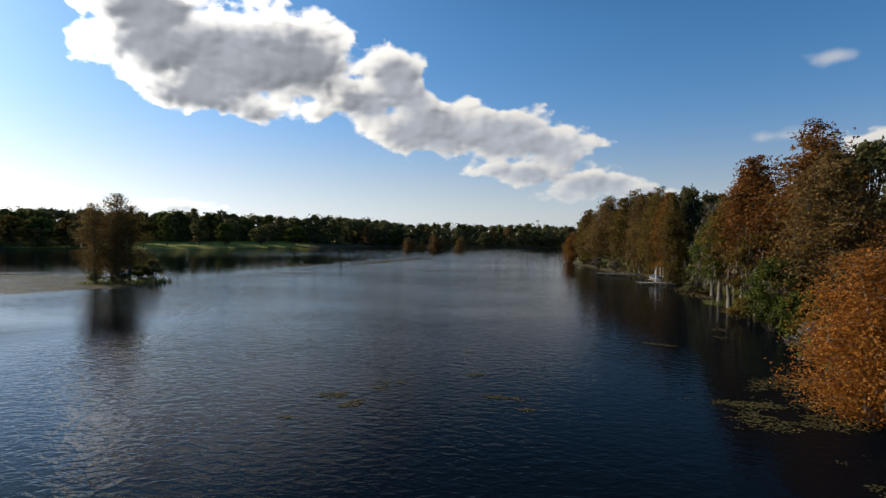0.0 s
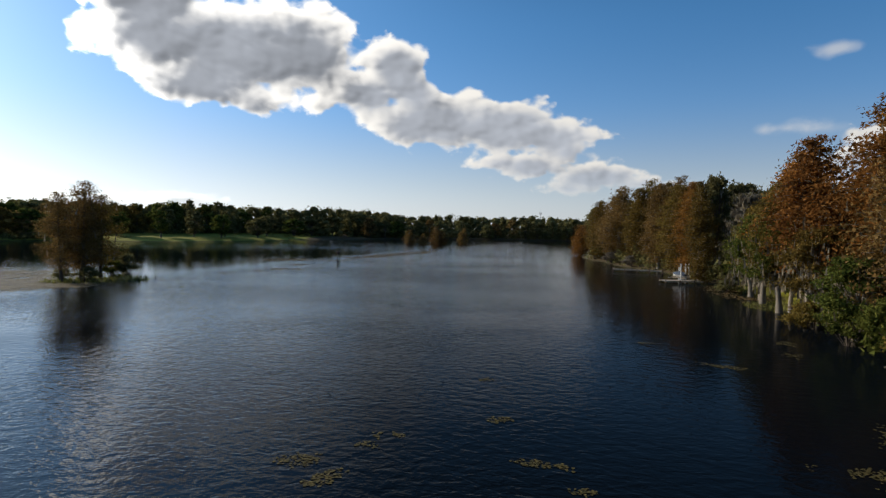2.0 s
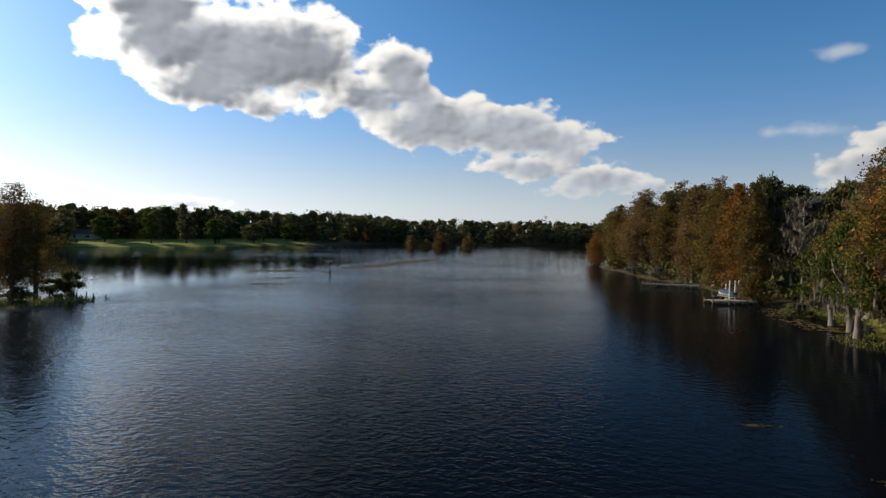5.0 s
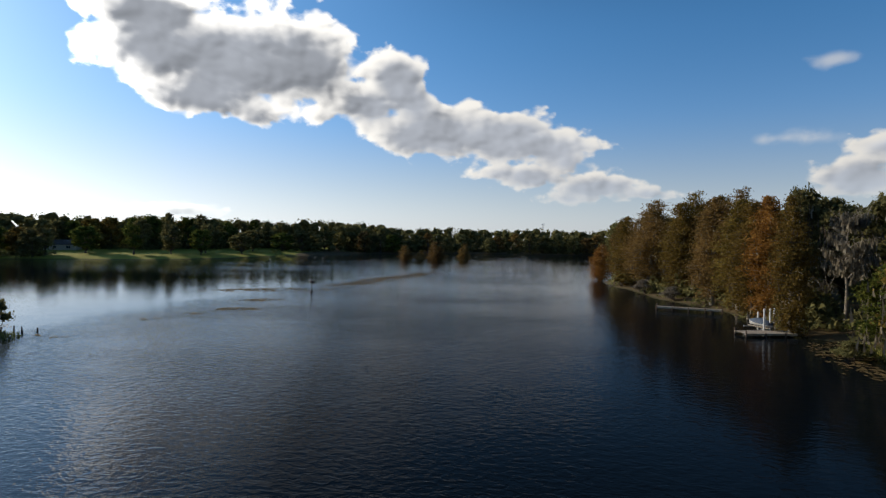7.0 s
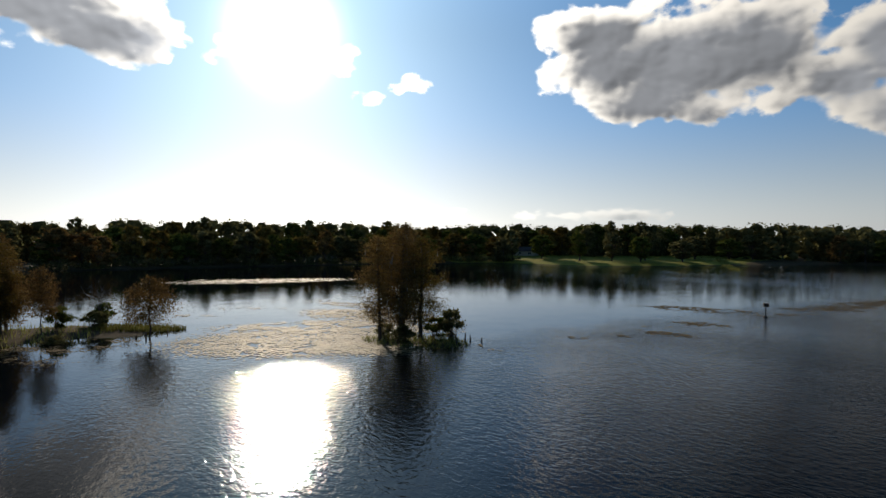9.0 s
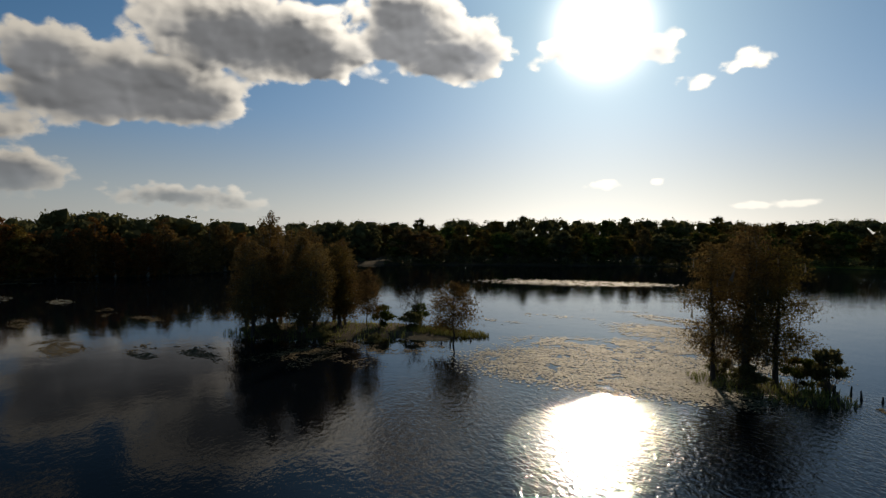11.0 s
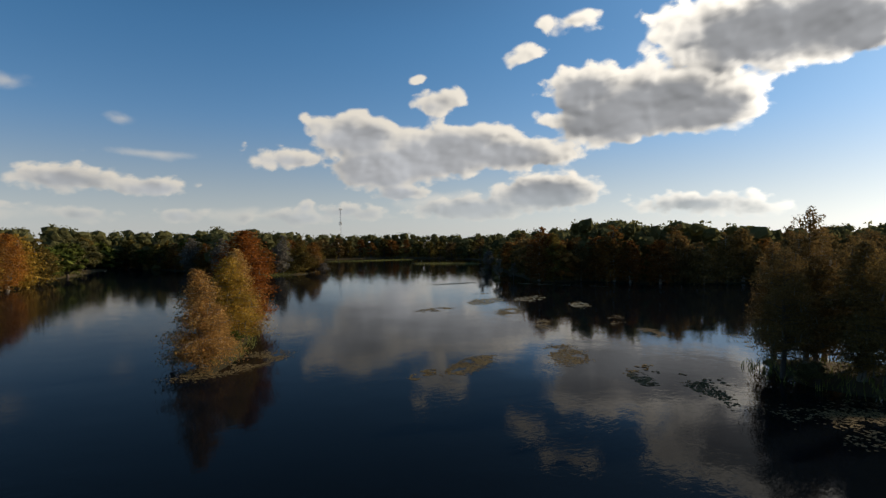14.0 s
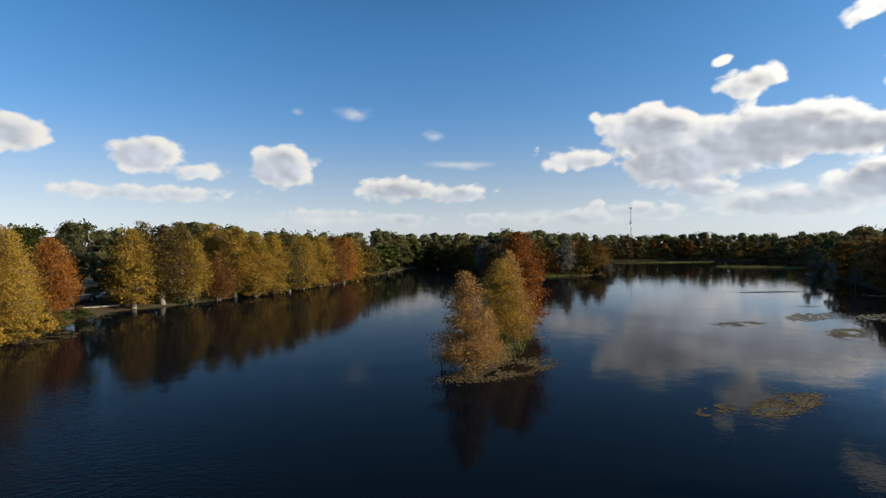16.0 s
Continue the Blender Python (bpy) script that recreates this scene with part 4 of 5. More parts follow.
for key, x, y, high, wide, tone in [
    ("near_tall", 3, -102, 19.0, 12.0, "oak"), ("near_tall", 9, -92, 17.5, 11.0, "green"), ("near_tall", 12, -80, 17.0, 11.0, "oak"), ("near_tall", 15, -62, 17.0, 11.0, "oak"),
    ("mid", -5, -115, 18.5, 14.0, "oak"), ("mid", -18, -122, 18.5, 14.0, "oak"), ("mid", -30, -132, 18.0, 14.0, "oak"), ("mid", -42, -146, 18.0, 14.0, "oak"),
    ("mid", -58, -170, 17.0, 14.0, "oak"), ("mid", -82, -190, 13.5, 16.0, "green"), ("mid", -94, -212, 14.5, 16.0, "green"), ("mid_tall", -50, -160, 17.5, 12.0, "oak"),
    ("mid", 16, -112, 18.0, 14.0, "oak"), ("mid", 22, -96, 18.0, 14.0, "oak"), ("mid", 24, -76, 17.0, 14.0, "oak"), ("mid", -70, -188, 16.0, 14.0, "oak"),
]:
    plant_oak(key, x, y, high, wide, tone, "broad trees behind the eastern shore", "behind the waterside cypress")


def shore_walk(outline, spacing, rng, setback):
    """Points along a shore, set back inland by a varying distance, fanned out evenly round bends."""
    pts = np.array(outline, float)
    step = np.diff(pts, axis=0)
    side = np.column_stack([step[:, 1], -step[:, 0]])
    side /= np.linalg.norm(side, axis=1)[:, None]
    corner = np.vstack([side[:1], side[:-1] + side[1:], side[-1:]])
    corner /= np.linalg.norm(corner, axis=1)[:, None]
    mid = sum(setback) / 2
    for k in range(len(step)):
        n = max(1, int(round(np.linalg.norm(step[k] + (corner[k + 1] - corner[k]) * mid) / spacing)))
        for j in range(n):
            u = (j + rng.uniform(0.2, 0.8)) / n
            out = corner[k] * (1 - u) + corner[k + 1] * u
            yield pts[k] + step[k] * u + out / np.linalg.norm(out) * rng.uniform(*setback)


rng = np.random.default_rng(77)
# cypress fringe of the western woods and the southern point
for x, y in shore_walk([(-258, 30), (-240, 12), (-222, 6), (-208, -8), (-200, -22), (-196, -38), (-182, -52)], 6.5, rng, (1.0, 5.0)):
    plant_cypress(rng.choice(["mid", "mid_slim", "mid"]), x, y, rng.uniform(13, 19), rng.uniform(8, 12), rng.choice(["brown", "brown", "olive", "rust"]), "cypress fringe of the western woods", "at the edge of dark woods")
for x, y in shore_walk([(-200, -205), (-181, -164), (-164, -149), (-142, -156), (-136, -190), (-139, -226), (-134, -279)], 8.0, rng, (3.0, 9.0)):
    plant_cypress(rng.choice(["mid", "mid_slim"]), x, y, rng.uniform(9, 16), rng.uniform(7, 11), rng.choice(["brown", "olive", "rust", "grey"]), "cypress trees on the southern point", "on a wooded point")

# woods round the north and west of the lake: open lawn edge, then closed rows
WEST_LAWN = [(-92, 392), (-110, 360), (-128, 332), (-140, 300), (-160, 268), (-190, 262), (-222, 252), (-238, 205), (-248, 150), (-258, 107), (-262, 60), (-258, 30)]
FAR_NORTH = [(46, 215), (78, 260), (96, 340), (82, 420), (61, 441), (23, 436), (-18, 442), (-60, 425), (-92, 392)]
FAR_SOUTH = [(-182, -52), (-204, -72), (-226, -96), (-260, -120), (-330, -170), (-352, -230), (-335, -285), (-285, -300), (-240, -270), (-200, -205)]
for outline, spacing, setback, keys, tones, tall in [
    (WEST_LAWN, 17, (12, 34), ("mid", "mid", "mid_tall"), ("oak", "green", "green", "oak"), (12, 17)),
    (WEST_LAWN, 9, (58, 68), ("far", "far", "mid", "far", "far_tall"), ("oak", "oak", "olive", "green"), (16.5, 20.5)),
    ([(-206, 258), (-222, 252), (-238, 205), (-248, 150), (-258, 107), (-262, 60)], 9.5, (5, 20), ("mid", "far", "mid", "mid_tall"), ("oak", "olive", "green", "brown"), (12, 17)),
    (FAR_NORTH, 11, (3, 12), ("far", "far_tall"), ("oak", "oak", "green", "brown"), (11, 16)),
    ([(-139, -226), (-134, -279), (-104, -225)], 8, (3, 12), ("mid", "far", "mid_tall"), ("green", "oak", "olive"), (10, 15)),
    (FAR_SOUTH, 10, (3, 12), ("far", "far_tall"), ("oak", "brown", "olive", "rust"), (11, 16)),
]:
    for x, y in shore_walk(outline, spacing, rng, setback):
        key = str(rng.choice(keys))
        high = rng.uniform(*tall) * (1.12 if "tall" in key else 1.0)
        plant_oak(key, x, y, high, rng.uniform(11, 17) * (0.75 if "tall" in key else 1.05), str(rng.choice(tones)), "woods round the lake", "in woods along the far shore")


def deep_woods():
    """Closed canopy further inland, down to the ground, seen as a dark mass with a ragged skyline."""
    rng = np.random.default_rng(91)
    crown = Shape()
    east = [(-134, -279), (-104, -225), (-76, -179), (-64, -150), (-36, -118), (-8, -89), (-2, -44), (14, 0), (24, 48), (34, 86), (31, 127), (24, 165), (28, 197), (46, 215)]
    woods = [(-262, 60), (-258, 30), (-240, 12), (-222, 6), (-208, -8), (-200, -22), (-196, -38), (-182, -52), (-204, -72)]
    inlet = [(-136, -190), (-139, -226), (-134, -279), (-104, -225), (-76, -179)]
    for outline, spacing, setback in [(woods, 5.0, (14, 32)), (woods, 5.5, (36, 80)), (inlet, 5.0, (14, 40)), ([(-60, 425), (-92, 392), (-110, 360)], 3.5, (18, 62)), ([(-240, -270), (-200, -205), (-181, -164)], 4.0, (14, 45)), (WEST_LAWN, 4.6, (72, 86)), (WEST_LAWN, 5.5, (88, 118)), (FAR_NORTH, 4.6, (24, 44)), (FAR_NORTH, 5.5, (48, 85)),
                                      (FAR_SOUTH, 4.6, (24, 44)), (FAR_SOUTH, 5.5, (48, 85)), (east, 7.0, (34, 60))]:
        for x, y in shore_walk(outline, spacing, rng, setback):
            high, wide, n = rng.uniform(17.0, 20.0) + 4.0 * noise.noise(Vector((x / 40, y / 40, 3.1))), rng.uniform(10, 16), 110
            high += 3.0 * (x < -100 and y > 100)
            for k in range(8):
                turn, z = rng.uniform(0, 6.283), (k + 0.5) / 8
                r = math.sqrt(max(0.03, 1 - abs(z - 0.42) ** 2 / 0.36)) * wide * rng.uniform(0.16, 0.34)
                crown.clump((x + math.cos(turn) * r, y + math.sin(turn) * r, z * high * 0.93), wide * rng.uniform(0.17, 0.25), 0.85, rng)
            turn, z = rng.uniform(0, 6.283, n), rng.uniform(0.15, 1, n) ** 0.7
            r = np.sqrt(np.clip(1 - np.abs(z - 0.45) ** 2 / 0.31, 0.02, 1)) * rng.uniform(0.75, 1.0, n) * wide * 0.5
            crown.sprays(np.column_stack([x + np.cos(turn) * r, y + np.sin(turn) * r, z * high]), 1.05, rng, 0.6, 0.8)
    tagged(crown.thing("far_woods", LEAF["oak"]), "dark green closed canopy of the woods round the lake", "woods", kind="stuff")


def understory(name, outline, spacing, setback, tall, tones, label, seed):
    """Low brush filling the foot of a wood."""
    rng = np.random.default_rng(seed)
    brush = Shape()
    for x, y in shore_walk(outline, spacing, rng, setback):
        high, wide, n = rng.uniform(*tall), rng.uniform(2.0, 4.5), 90
        ball = rng.normal(size=(n, 3)) * np.array([wide * 0.32, wide * 0.32, high * 0.3]) * (1 if high < 5 else 1.25) + np.array([x, y, high * 0.45])
        ball[:, 2] = np.maximum(ball[:, 2], 0.2) + height_at(x, y) - 0.3
        brush.sprays(ball, 0.6 + high * 0.06, rng, 0.6, 0.7)
    tagged(brush.thing(name, LEAF[tones]), label, "brush", kind="stuff")


deep_woods()
EAST_WOODS_A = [(17, 20), (21, 40), (24, 48), (27, 58)]
EAST_WOODS_B = [(35, 95), (32, 101), (30, 107), (32, 116), (31, 127), (27, 138), (26, 145), (24, 165), (22, 187), (28, 197), (46, 215)]
EAST_WOODS_C = [(-104, -225), (-76, -179), (-64, -150), (-49, -138), (-36, -118), (-27, -106), (-17, -94)]
EAST_WOODS_D = [(-4, -75), (-4, -60), (-2, -44), (4, -30)]
WEST_WOODS = [(-258, 30), (-240, 12), (-222, 6), (-208, -8), (-200, -22), (-196, -38), (-182, -52), (-204, -72), (-226, -96)]
understory("undergrowth", EAST_WOODS_A, 1.4, (1.5, 14.0), (1.5, 4.5), "green", "green undergrowth along the wooded bank", 41)
understory("undergrowth", EAST_WOODS_B, 1.0, (2.0, 16.0), (1.2, 4.0), "oak", "dark undergrowth along the wooded bank", 42)
understory("undergrowth", EAST_WOODS_C, 1.0, (3.0, 16.0), (1.2, 4.0), "oak", "dark undergrowth behind the waterside cypress", 43)
understory("undergrowth", EAST_WOODS_D, 1.2, (3.0, 14.0), (1.2, 3.6), "olive", "olive undergrowth at the waterside", 44)
understory("undergrowth", WEST_WOODS, 1.1, (3.0, 22.0), (2.0, 6.0), "oak", "dark undergrowth in the western woods", 45)
understory("undergrowth", FAR_SOUTH[2:], 1.4, (3.0, 22.0), (3.0, 8.0), "olive", "olive undergrowth along the southern shore", 46)
understory("undergrowth", FAR_NORTH, 1.3, (4.0, 26.0), (4.0, 9.0), "oak", "dark undergrowth along the northern shore", 47)
understory("undergrowth", [(-206, 258), (-222, 252), (-238, 205), (-248, 150), (-258, 107), (-262, 60)], 1.3, (3.0, 16.0), (1.5, 5.0), "oak", "dark undergrowth along the western shore", 50)
understory("undergrowth", WEST_LAWN, 1.5, (56.0, 68.0), (3.0, 8.0), "oak", "dark undergrowth behind the lawn", 48)
understory("undergrowth", [(-200, -205), (-181, -164), (-164, -149), (-142, -156), (-136, -190), (-139, -226), (-134, -279)], 1.4, (4.0, 16.0), (1.5, 5.0), "olive", "olive undergrowth on the southern point", 49)


# ---- water weeds, reeds, knees ----
def weed_mat(x, y, long, wide, angle, cover, mat, label, seed, flake=0.34, rise=0.03):
    """A ragged raft of floating leaves with gaps of open water."""
    rng = np.random.default_rng(seed)
    n = int(math.pi * long * wide * cover * 5.5 * (0.34 / flake) ** 2)
    turn, r = rng.uniform(0, 6.283, n), np.sqrt(rng.uniform(0, 1, n)) * (1 + 0.25 * rng.normal(size=n) * 0.6)
    u, v = np.cos(turn) * r * long, np.sin(turn) * r * wide
    ca, sa = math.cos(radians(angle)), math.sin(radians(angle))
    px, py = x + u * ca - v * sa, y + u * sa + v * ca
    patch = np.array([noise.noise(Vector((a / 2.6, b / 2.6, seed * 1.7))) + 0.5 * noise.noise(Vector((a / 0.9, b / 0.9, seed * 2.3))) for a, b in zip(px, py)])
    keep = patch > 0.42 - 0.62 * cover
    px, py = px[keep], py[keep]
    n = len(px)
    sides = 5
    ang = np.arange(sides) * 2 * math.pi / sides + rng.uniform(0, 6.283, (n, 1))
    rad = flake * rng.uniform(0.5, 1.2, (n, 1)) * rng.uniform(0.6, 1.2, (n, sides))
    z = 0.012 + rng.uniform(0, rise, (n, 1)) + rng.uniform(0, min(0.025, rise), (n, sides))
    verts = np.stack([px[:, None] + np.cos(ang) * rad, py[:, None] + np.sin(ang) * rad, z], 2).reshape(-1, 3)
    base = np.arange(n)[:, None] * sides + np.arange(sides)[None, :]
    ob = mesh_thing("weed_mat", verts, base, mat)
    return tagged(ob, label, "water weed", "floating weed mats", kind="stuff")


TAN, LILY = "tan floating weed mat on calm water", "yellow-green lily pads floating on the water"
for k, (x, y, long, wide, angle, cover) in enumerate([
    (-71, 74, 14, 9, 62, 1.4), (-62, 78.5, 7, 4.5, 40, 1.4), (-80, 80, 12, 5, 60, 1.1), (-167, 110, 25, 8, 70, 1.1), (-180, 100, 12, 3, 74, 0.6), (-84, 50, 9, 4, 80, 0.7),
    (-78, 44, 8, 4, 70, 0.35), (-76.8, 8.0, 5.4, 1.8, 18, 1.0), (-70, 7.2, 2.6, 1.0, 20, 0.9), (-88.5, 13, 6, 2.4, 35, 0.75), (-129, -30, 7, 3.0, 20, 1.0), (-164, -69, 9, 2.0, -15, 1.1), (-110, -28, 5, 2.2, 0, 0.7), (-117, -15, 6, 2.4, 30, 0.8), (-140, -25, 7, 3, 15, 0.8), (-136, -10, 6, 2, 30, 0.8), (-108, -2, 5, 1.5, 30, 0.6), (-83, 24.5, 3.5, 1.0, 40, 0.9), (-82, 31, 4.5, 1.4, 40, 0.9), (-111, 15, 5, 1.4, 40, 0.8), (-81, 43, 4, 3, 70, 0.9),
    (-180, -42, 18, 2.0, 100, 0.6), (-60.0, -12.0, 7.5, 3.4, 20, 0.95), (-7, -57, 10, 2.5, 80, 0.55), (-100, 72, 6, 1.8, 30, 0.45), (-74, 88, 12, 4.5, 28, 1.1), (-86, 95, 12, 4.5, 30, 1.0), (-64, 84.5, 4, 3.0, 30, 1.1), (-66.5, 80.5, 4.0, 2.4, 20, 1.4), (-97, 100, 10, 3.0, 20, 0.9), (-88, 92, 9, 5.0, 30, 1.0), (-76, 93, 9, 4, 30, 1.0),
]):
    weed_mat(x, y, long, wide, angle, cover * (1.25 if y < 30 else 1.0), WEED_BROWN if y < 60 and x > -120 else WEED, TAN, 200 + k, 0.15 if x > -120 else 0.4, 0.03 if y > 60 else 0.008)
for k, (x, y, long, wide, angle, cover) in enumerate([
    (-44, 115, 3.2, 1.3, 10, 1.2), (-43.5, 128, 5.0, 1.6, 25, 0.9), (-53, 145, 9, 3.0, 20, 0.9), (-39, 162, 7, 2.5, 50, 0.9), (-27.5, 209, 9, 2.5, 80, 0.9), (-54.4, 89.3, 3, 1.0, 0, 0.6), (-50.5, 102.7, 1.6, 0.5, 20, 0.8), (-34, 183, 20, 3.4, 72, 1.0), (-47, 109, 1.2, 0.5, 0, 0.7),
    (-40, 150, 7, 1.0, 60, 0.55), (-20, 255, 22, 2.5, 95, 0.6), (-48, 120, 1.8, 0.6, 40, 0.7), (-88, 26, 6, 2.0, 60, 0.4), (-110, 30, 7, 2.0, 40, 0.45),
    (-120, 5, 8, 1.2, 30, 0.5), (-145, -40, 6, 1.0, -30, 0.6), (-85, 90, 7, 2.0, 50, 0.35), (-105, 82, 8, 1.6, 50, 0.4), (-110, 95, 5, 1.0, 60, 0.5),
    (31.5, 90, 9, 2.6, 78, 0.9), (-7, -80, 6, 1.4, 90, 0.5), (-120, 120, 5, 0.8, 30, 0.5),
]):
    weed_mat(x, y, long * 1.15, wide * 1.3, angle, cover * 0.9, WEED_BROWN if y < 60 or x > -60 else WEED, TAN, 240 + k, 0.24)
for k, (x, y, long, wide, angle, cover) in enumerate([
    (15.2, 28.0, 4.2, 2.2, 20, 0.75), (16.5, 33, 4.0, 1.8, 60, 0.6), (12.4, 29.6, 2.4, 0.5, -10, 0.9), (14.0, 21.5, 2.2, 1.4, 60, 0.5), (13, 45.3, 1.5, 0.5, -30, 0.9), (-8.6, 28.2, 0.8, 0.55, 10, 0.9),
    (-7.2, 26.8, 0.8, 0.5, 60, 0.9), (-5.8, 31, 0.7, 0.4, 0, 0.7), (-1.3, 33.5, 0.6, 0.4, 30, 0.8), (0.3, 29.0, 1.1, 0.35, -10, 0.8), (-6.5, 29.8, 0.6, 0.4, 0, 0.7),
    (1.5, 27, 0.5, 0.3, 0, 0.8), (-9.5, 24.5, 0.5, 0.3, 0, 0.8), (-3.5, 25, 0.5, 0.25, 0, 0.8), (10, 52, 0.9, 0.3, 0, 0.8), (-2, 40, 0.5, 0.3, 20, 0.7), (20, 52, 3.5, 0.7, 70, 0.7),
]):
    weed_mat(x, y, long, wide, angle, cover, WEED_GREEN, LILY, 280 + k, flake=0.075, rise=0.01)


def reeds(x, y, long, wide, angle, count, high, mat, label, seed):
    rng = np.random.default_rng(seed)
    turn, r = rng.uniform(0, 6.283, count), np.sqrt(rng.uniform(0, 1, count))
    ca, sa = math.cos(radians(angle)), math.sin(radians(angle))
    u, v = np.cos(turn) * r * long, np.sin(turn) * r * wide
    pts = np.column_stack([x + u * ca - v * sa, y + u * sa + v * ca])
    foot = np.column_stack([pts, np.maximum(ground_height(pts), -0.1) - 0.05])
    tall = (high * rng.uniform(0.5, 1.2, count))[:, None]
    lean = rng.normal(size=(count, 3)) * np.array([0.25, 0.25, 0]) * tall + np.array([0, 0, 1]) * tall
    side = rng.normal(size=(count, 3)) * np.array([1, 1, 0])
    side = side / np.linalg.norm(side, axis=1)[:, None] * 0.035 * (1 + tall * 0.6)
    verts = np.stack([foot - side, foot + side, foot + lean * 0.6 + side * 0.7, foot + lean, foot + lean * 0.6 - side * 0.7], 1).reshape(-1, 3)
    base = np.arange(count)[:, None] * 5 + np.arange(5)[None, :]
    return tagged(mesh_thing("reeds", verts, base, mat), label, "reeds", kind="stuff")


for k, (x, y, long, wide, angle, count, high) in enumerate([
    (-92, 61, 6, 3.0, 60, 1600, 0.7), (-95, 44, 14, 8, 80, 900, 0.8), (-61, 85, 7, 4, 30, 900, 0.7), (-66, -24, 14, 3, 55, 700, 0.7), (-290, -254, 34, 4, -16, 2600, 0.7),
    (-280, -174, 20, 6, 118, 1800, 0.7), (-152, -156, 14, 5, 10, 1600, 0.9), (33, 66, 6, 3, 80, 1600, 0.25), (31, 76, 5, 4, 60, 1200, 0.35), (-2, -62, 14, 1.5, 85, 1500, 0.6),
    (35, 92, 6, 2, 90, 900, 0.7), (-240, 215, 40, 2.5, 80, 1600, 0.8), (-125, 330, 50, 2.5, 118, 1500, 0.8), (-100, -232, 10, 3, 60, 900, 0.8),
]):
    reeds(x, y, long, wide, angle, count, high, REED, "yellow-green reeds and grass at the water's edge", 320 + k)


def cypress_knee(high, seed):
    rng = np.random.default_rng(seed)
    knee = Shape()
    knee.tube([(0, 0, -0.5), (0, 0, 0.0), (rng.normal() * 0.03, 0.02, high * 0.5), (rng.normal() * 0.05, 0, high * 0.85), (rng.normal() * 0.05, 0.02, high)],
              [0.14, 0.11, 0.08, 0.065, 0.02], 7, lobes=[0.15, 0.12, 0.06, 0, 0])
    return knee.thing("cypress_knee", BARK_DARK, smooth=True)


knee_a, knee_b = cypress_knee(0.75, 1), cypress_knee(0.45, 2)
for k, (x, y) in enumerate([(-57.2, 92.2), (-56.4, 91.6), (-55.5, 91.0), (-54.6, 92.4), (-53.6, 93.4), (-56.0, 92.8), (-54.0, 89.6), (-53.2, 88.8), (-85.2, 59.2), (-84.6, 60.2), (-86.5, 63.2)]):
    x, y = (x - 2.6, y - 1.4) if y > 80 else (x, y)
    base = knee_a if k % 2 else knee_b
    ob = base if k < 2 else copy_thing(base, pose(x, y, 0, 0, 0, k * 77))
    ob.matrix_basis = pose(x, y, 0, 0, 0, k * 77)
    tagged(ob, "dark upright cypress root knee standing in water", "cypress knee", "cypress knees")

# small cypress standing in the far channel, drowned snags and shrubs off the western woods
for x, y, high, wide, tone in [(-50, 301, 8.3, 7.0, "brown"), (-42, 298, 6.3, 5.2, "brown"), (-36, 307, 10.2, 9.5, "brown"), (-21, 313, 9.8, 6.0, "brown")]:
    plant_cypress("mid", x, y, high, wide, tone, "small cypress in the channel", "standing alone in open water")
for x, y, high, wide in [(-187, -68, 8.0, 4.5), (-190, -64, 6.5, 4.0), (-184, -73, 5.0, 3.5)]:
    NURSERY.plant(lambda: bare_tree(31, 13.5, 8.0, 1500), "bare", x, y, high, wide, None, "bare grey drowned tree standing in shallow water", "tree", "bare trees")
for x, y, high, wide, tone in [(-175, -153, 5.4, 6.5, "grey"), (-241, -113, 10.0, 6.0, "grey"), (-187, -69, 2.2, 3.0, "oak")]:
    plant_oak("shrub", x, y, high, wide, tone, "shrubs in the southern shallows", "standing at the water's edge")
NURSERY.plant(lambda: bare_tree(32, 4.5, 4.5, 0), "twiggy", -98, 57, 5.2, 5.5, None, "bare twiggy shrub on a weedy island", "shrub", "bare shrubs")
NURSERY.plant(lambda: bare_tree(32, 4.5, 4.5, 0), "twiggy", -101, 61, 4.2, 5.0, None, "bare twiggy shrub on a weedy island", "shrub", "bare shrubs")

# ---- dock, boat lift and lawn of the east bank ----
WOOD_GREY = plain("weathered_wood", (0.16, 0.13, 0.10), (0.40, 0.35, 0.28), 2.0, 0.85)
WOOD_PALE = plain("pale_board", (0.42, 0.38, 0.30), (0.66, 0.61, 0.50), 2.0, 0.8)
WOOD_DARK = plain("dark_timber", (0.05, 0.035, 0.025), (0.14, 0.10, 0.07), 2.0, 0.85)
PVC = plain("white_plastic", (0.42, 0.42, 0.40), (0.66, 0.66, 0.63), 2.0, 0.4)
CANVAS = plain("blue_canvas", (0.04, 0.055, 0.08), (0.08, 0.11, 0.15), 1.5, 0.8)
METAL = plain("galvanised_steel", (0.30, 0.31, 0.32), (0.50, 0.51, 0.52), 3.0, 0.45, 0.8)
STUCCO = plain("brown_siding", (0.10, 0.065, 0.05), (0.18, 0.12, 0.09), 0.8, 0.85)
BEIGE = plain("beige_stucco", (0.42, 0.37, 0.29), (0.55, 0.49, 0.39), 0.5, 0.9)
SHINGLE = plain("roof_shingle", (0.06, 0.05, 0.045), (0.15, 0.125, 0.11), 1.2, 0.9, grain=12.0)


def boxed(name, low, high, mat, parent, label="", edge=0.015):
    bm = bmesh.new()
    bmesh.ops.create_cube(bm, size=1.0)
    size = [h - l for l, h in zip(low, high)]
    mid = [(h + l) / 2 for l, h in zip(low, high)]
    for v in bm.verts:
        v.co = Vector((v.co.x * size[0] + mid[0], v.co.y * size[1] + mid[1], v.co.z * size[2] + mid[2]))
    if edge:
        bmesh.ops.bevel(bm, geom=bm.edges[:], offset=min(edge, min(size) * 0.3), segments=1, affect="EDGES")
    return part(name, bm, mat, parent, label)


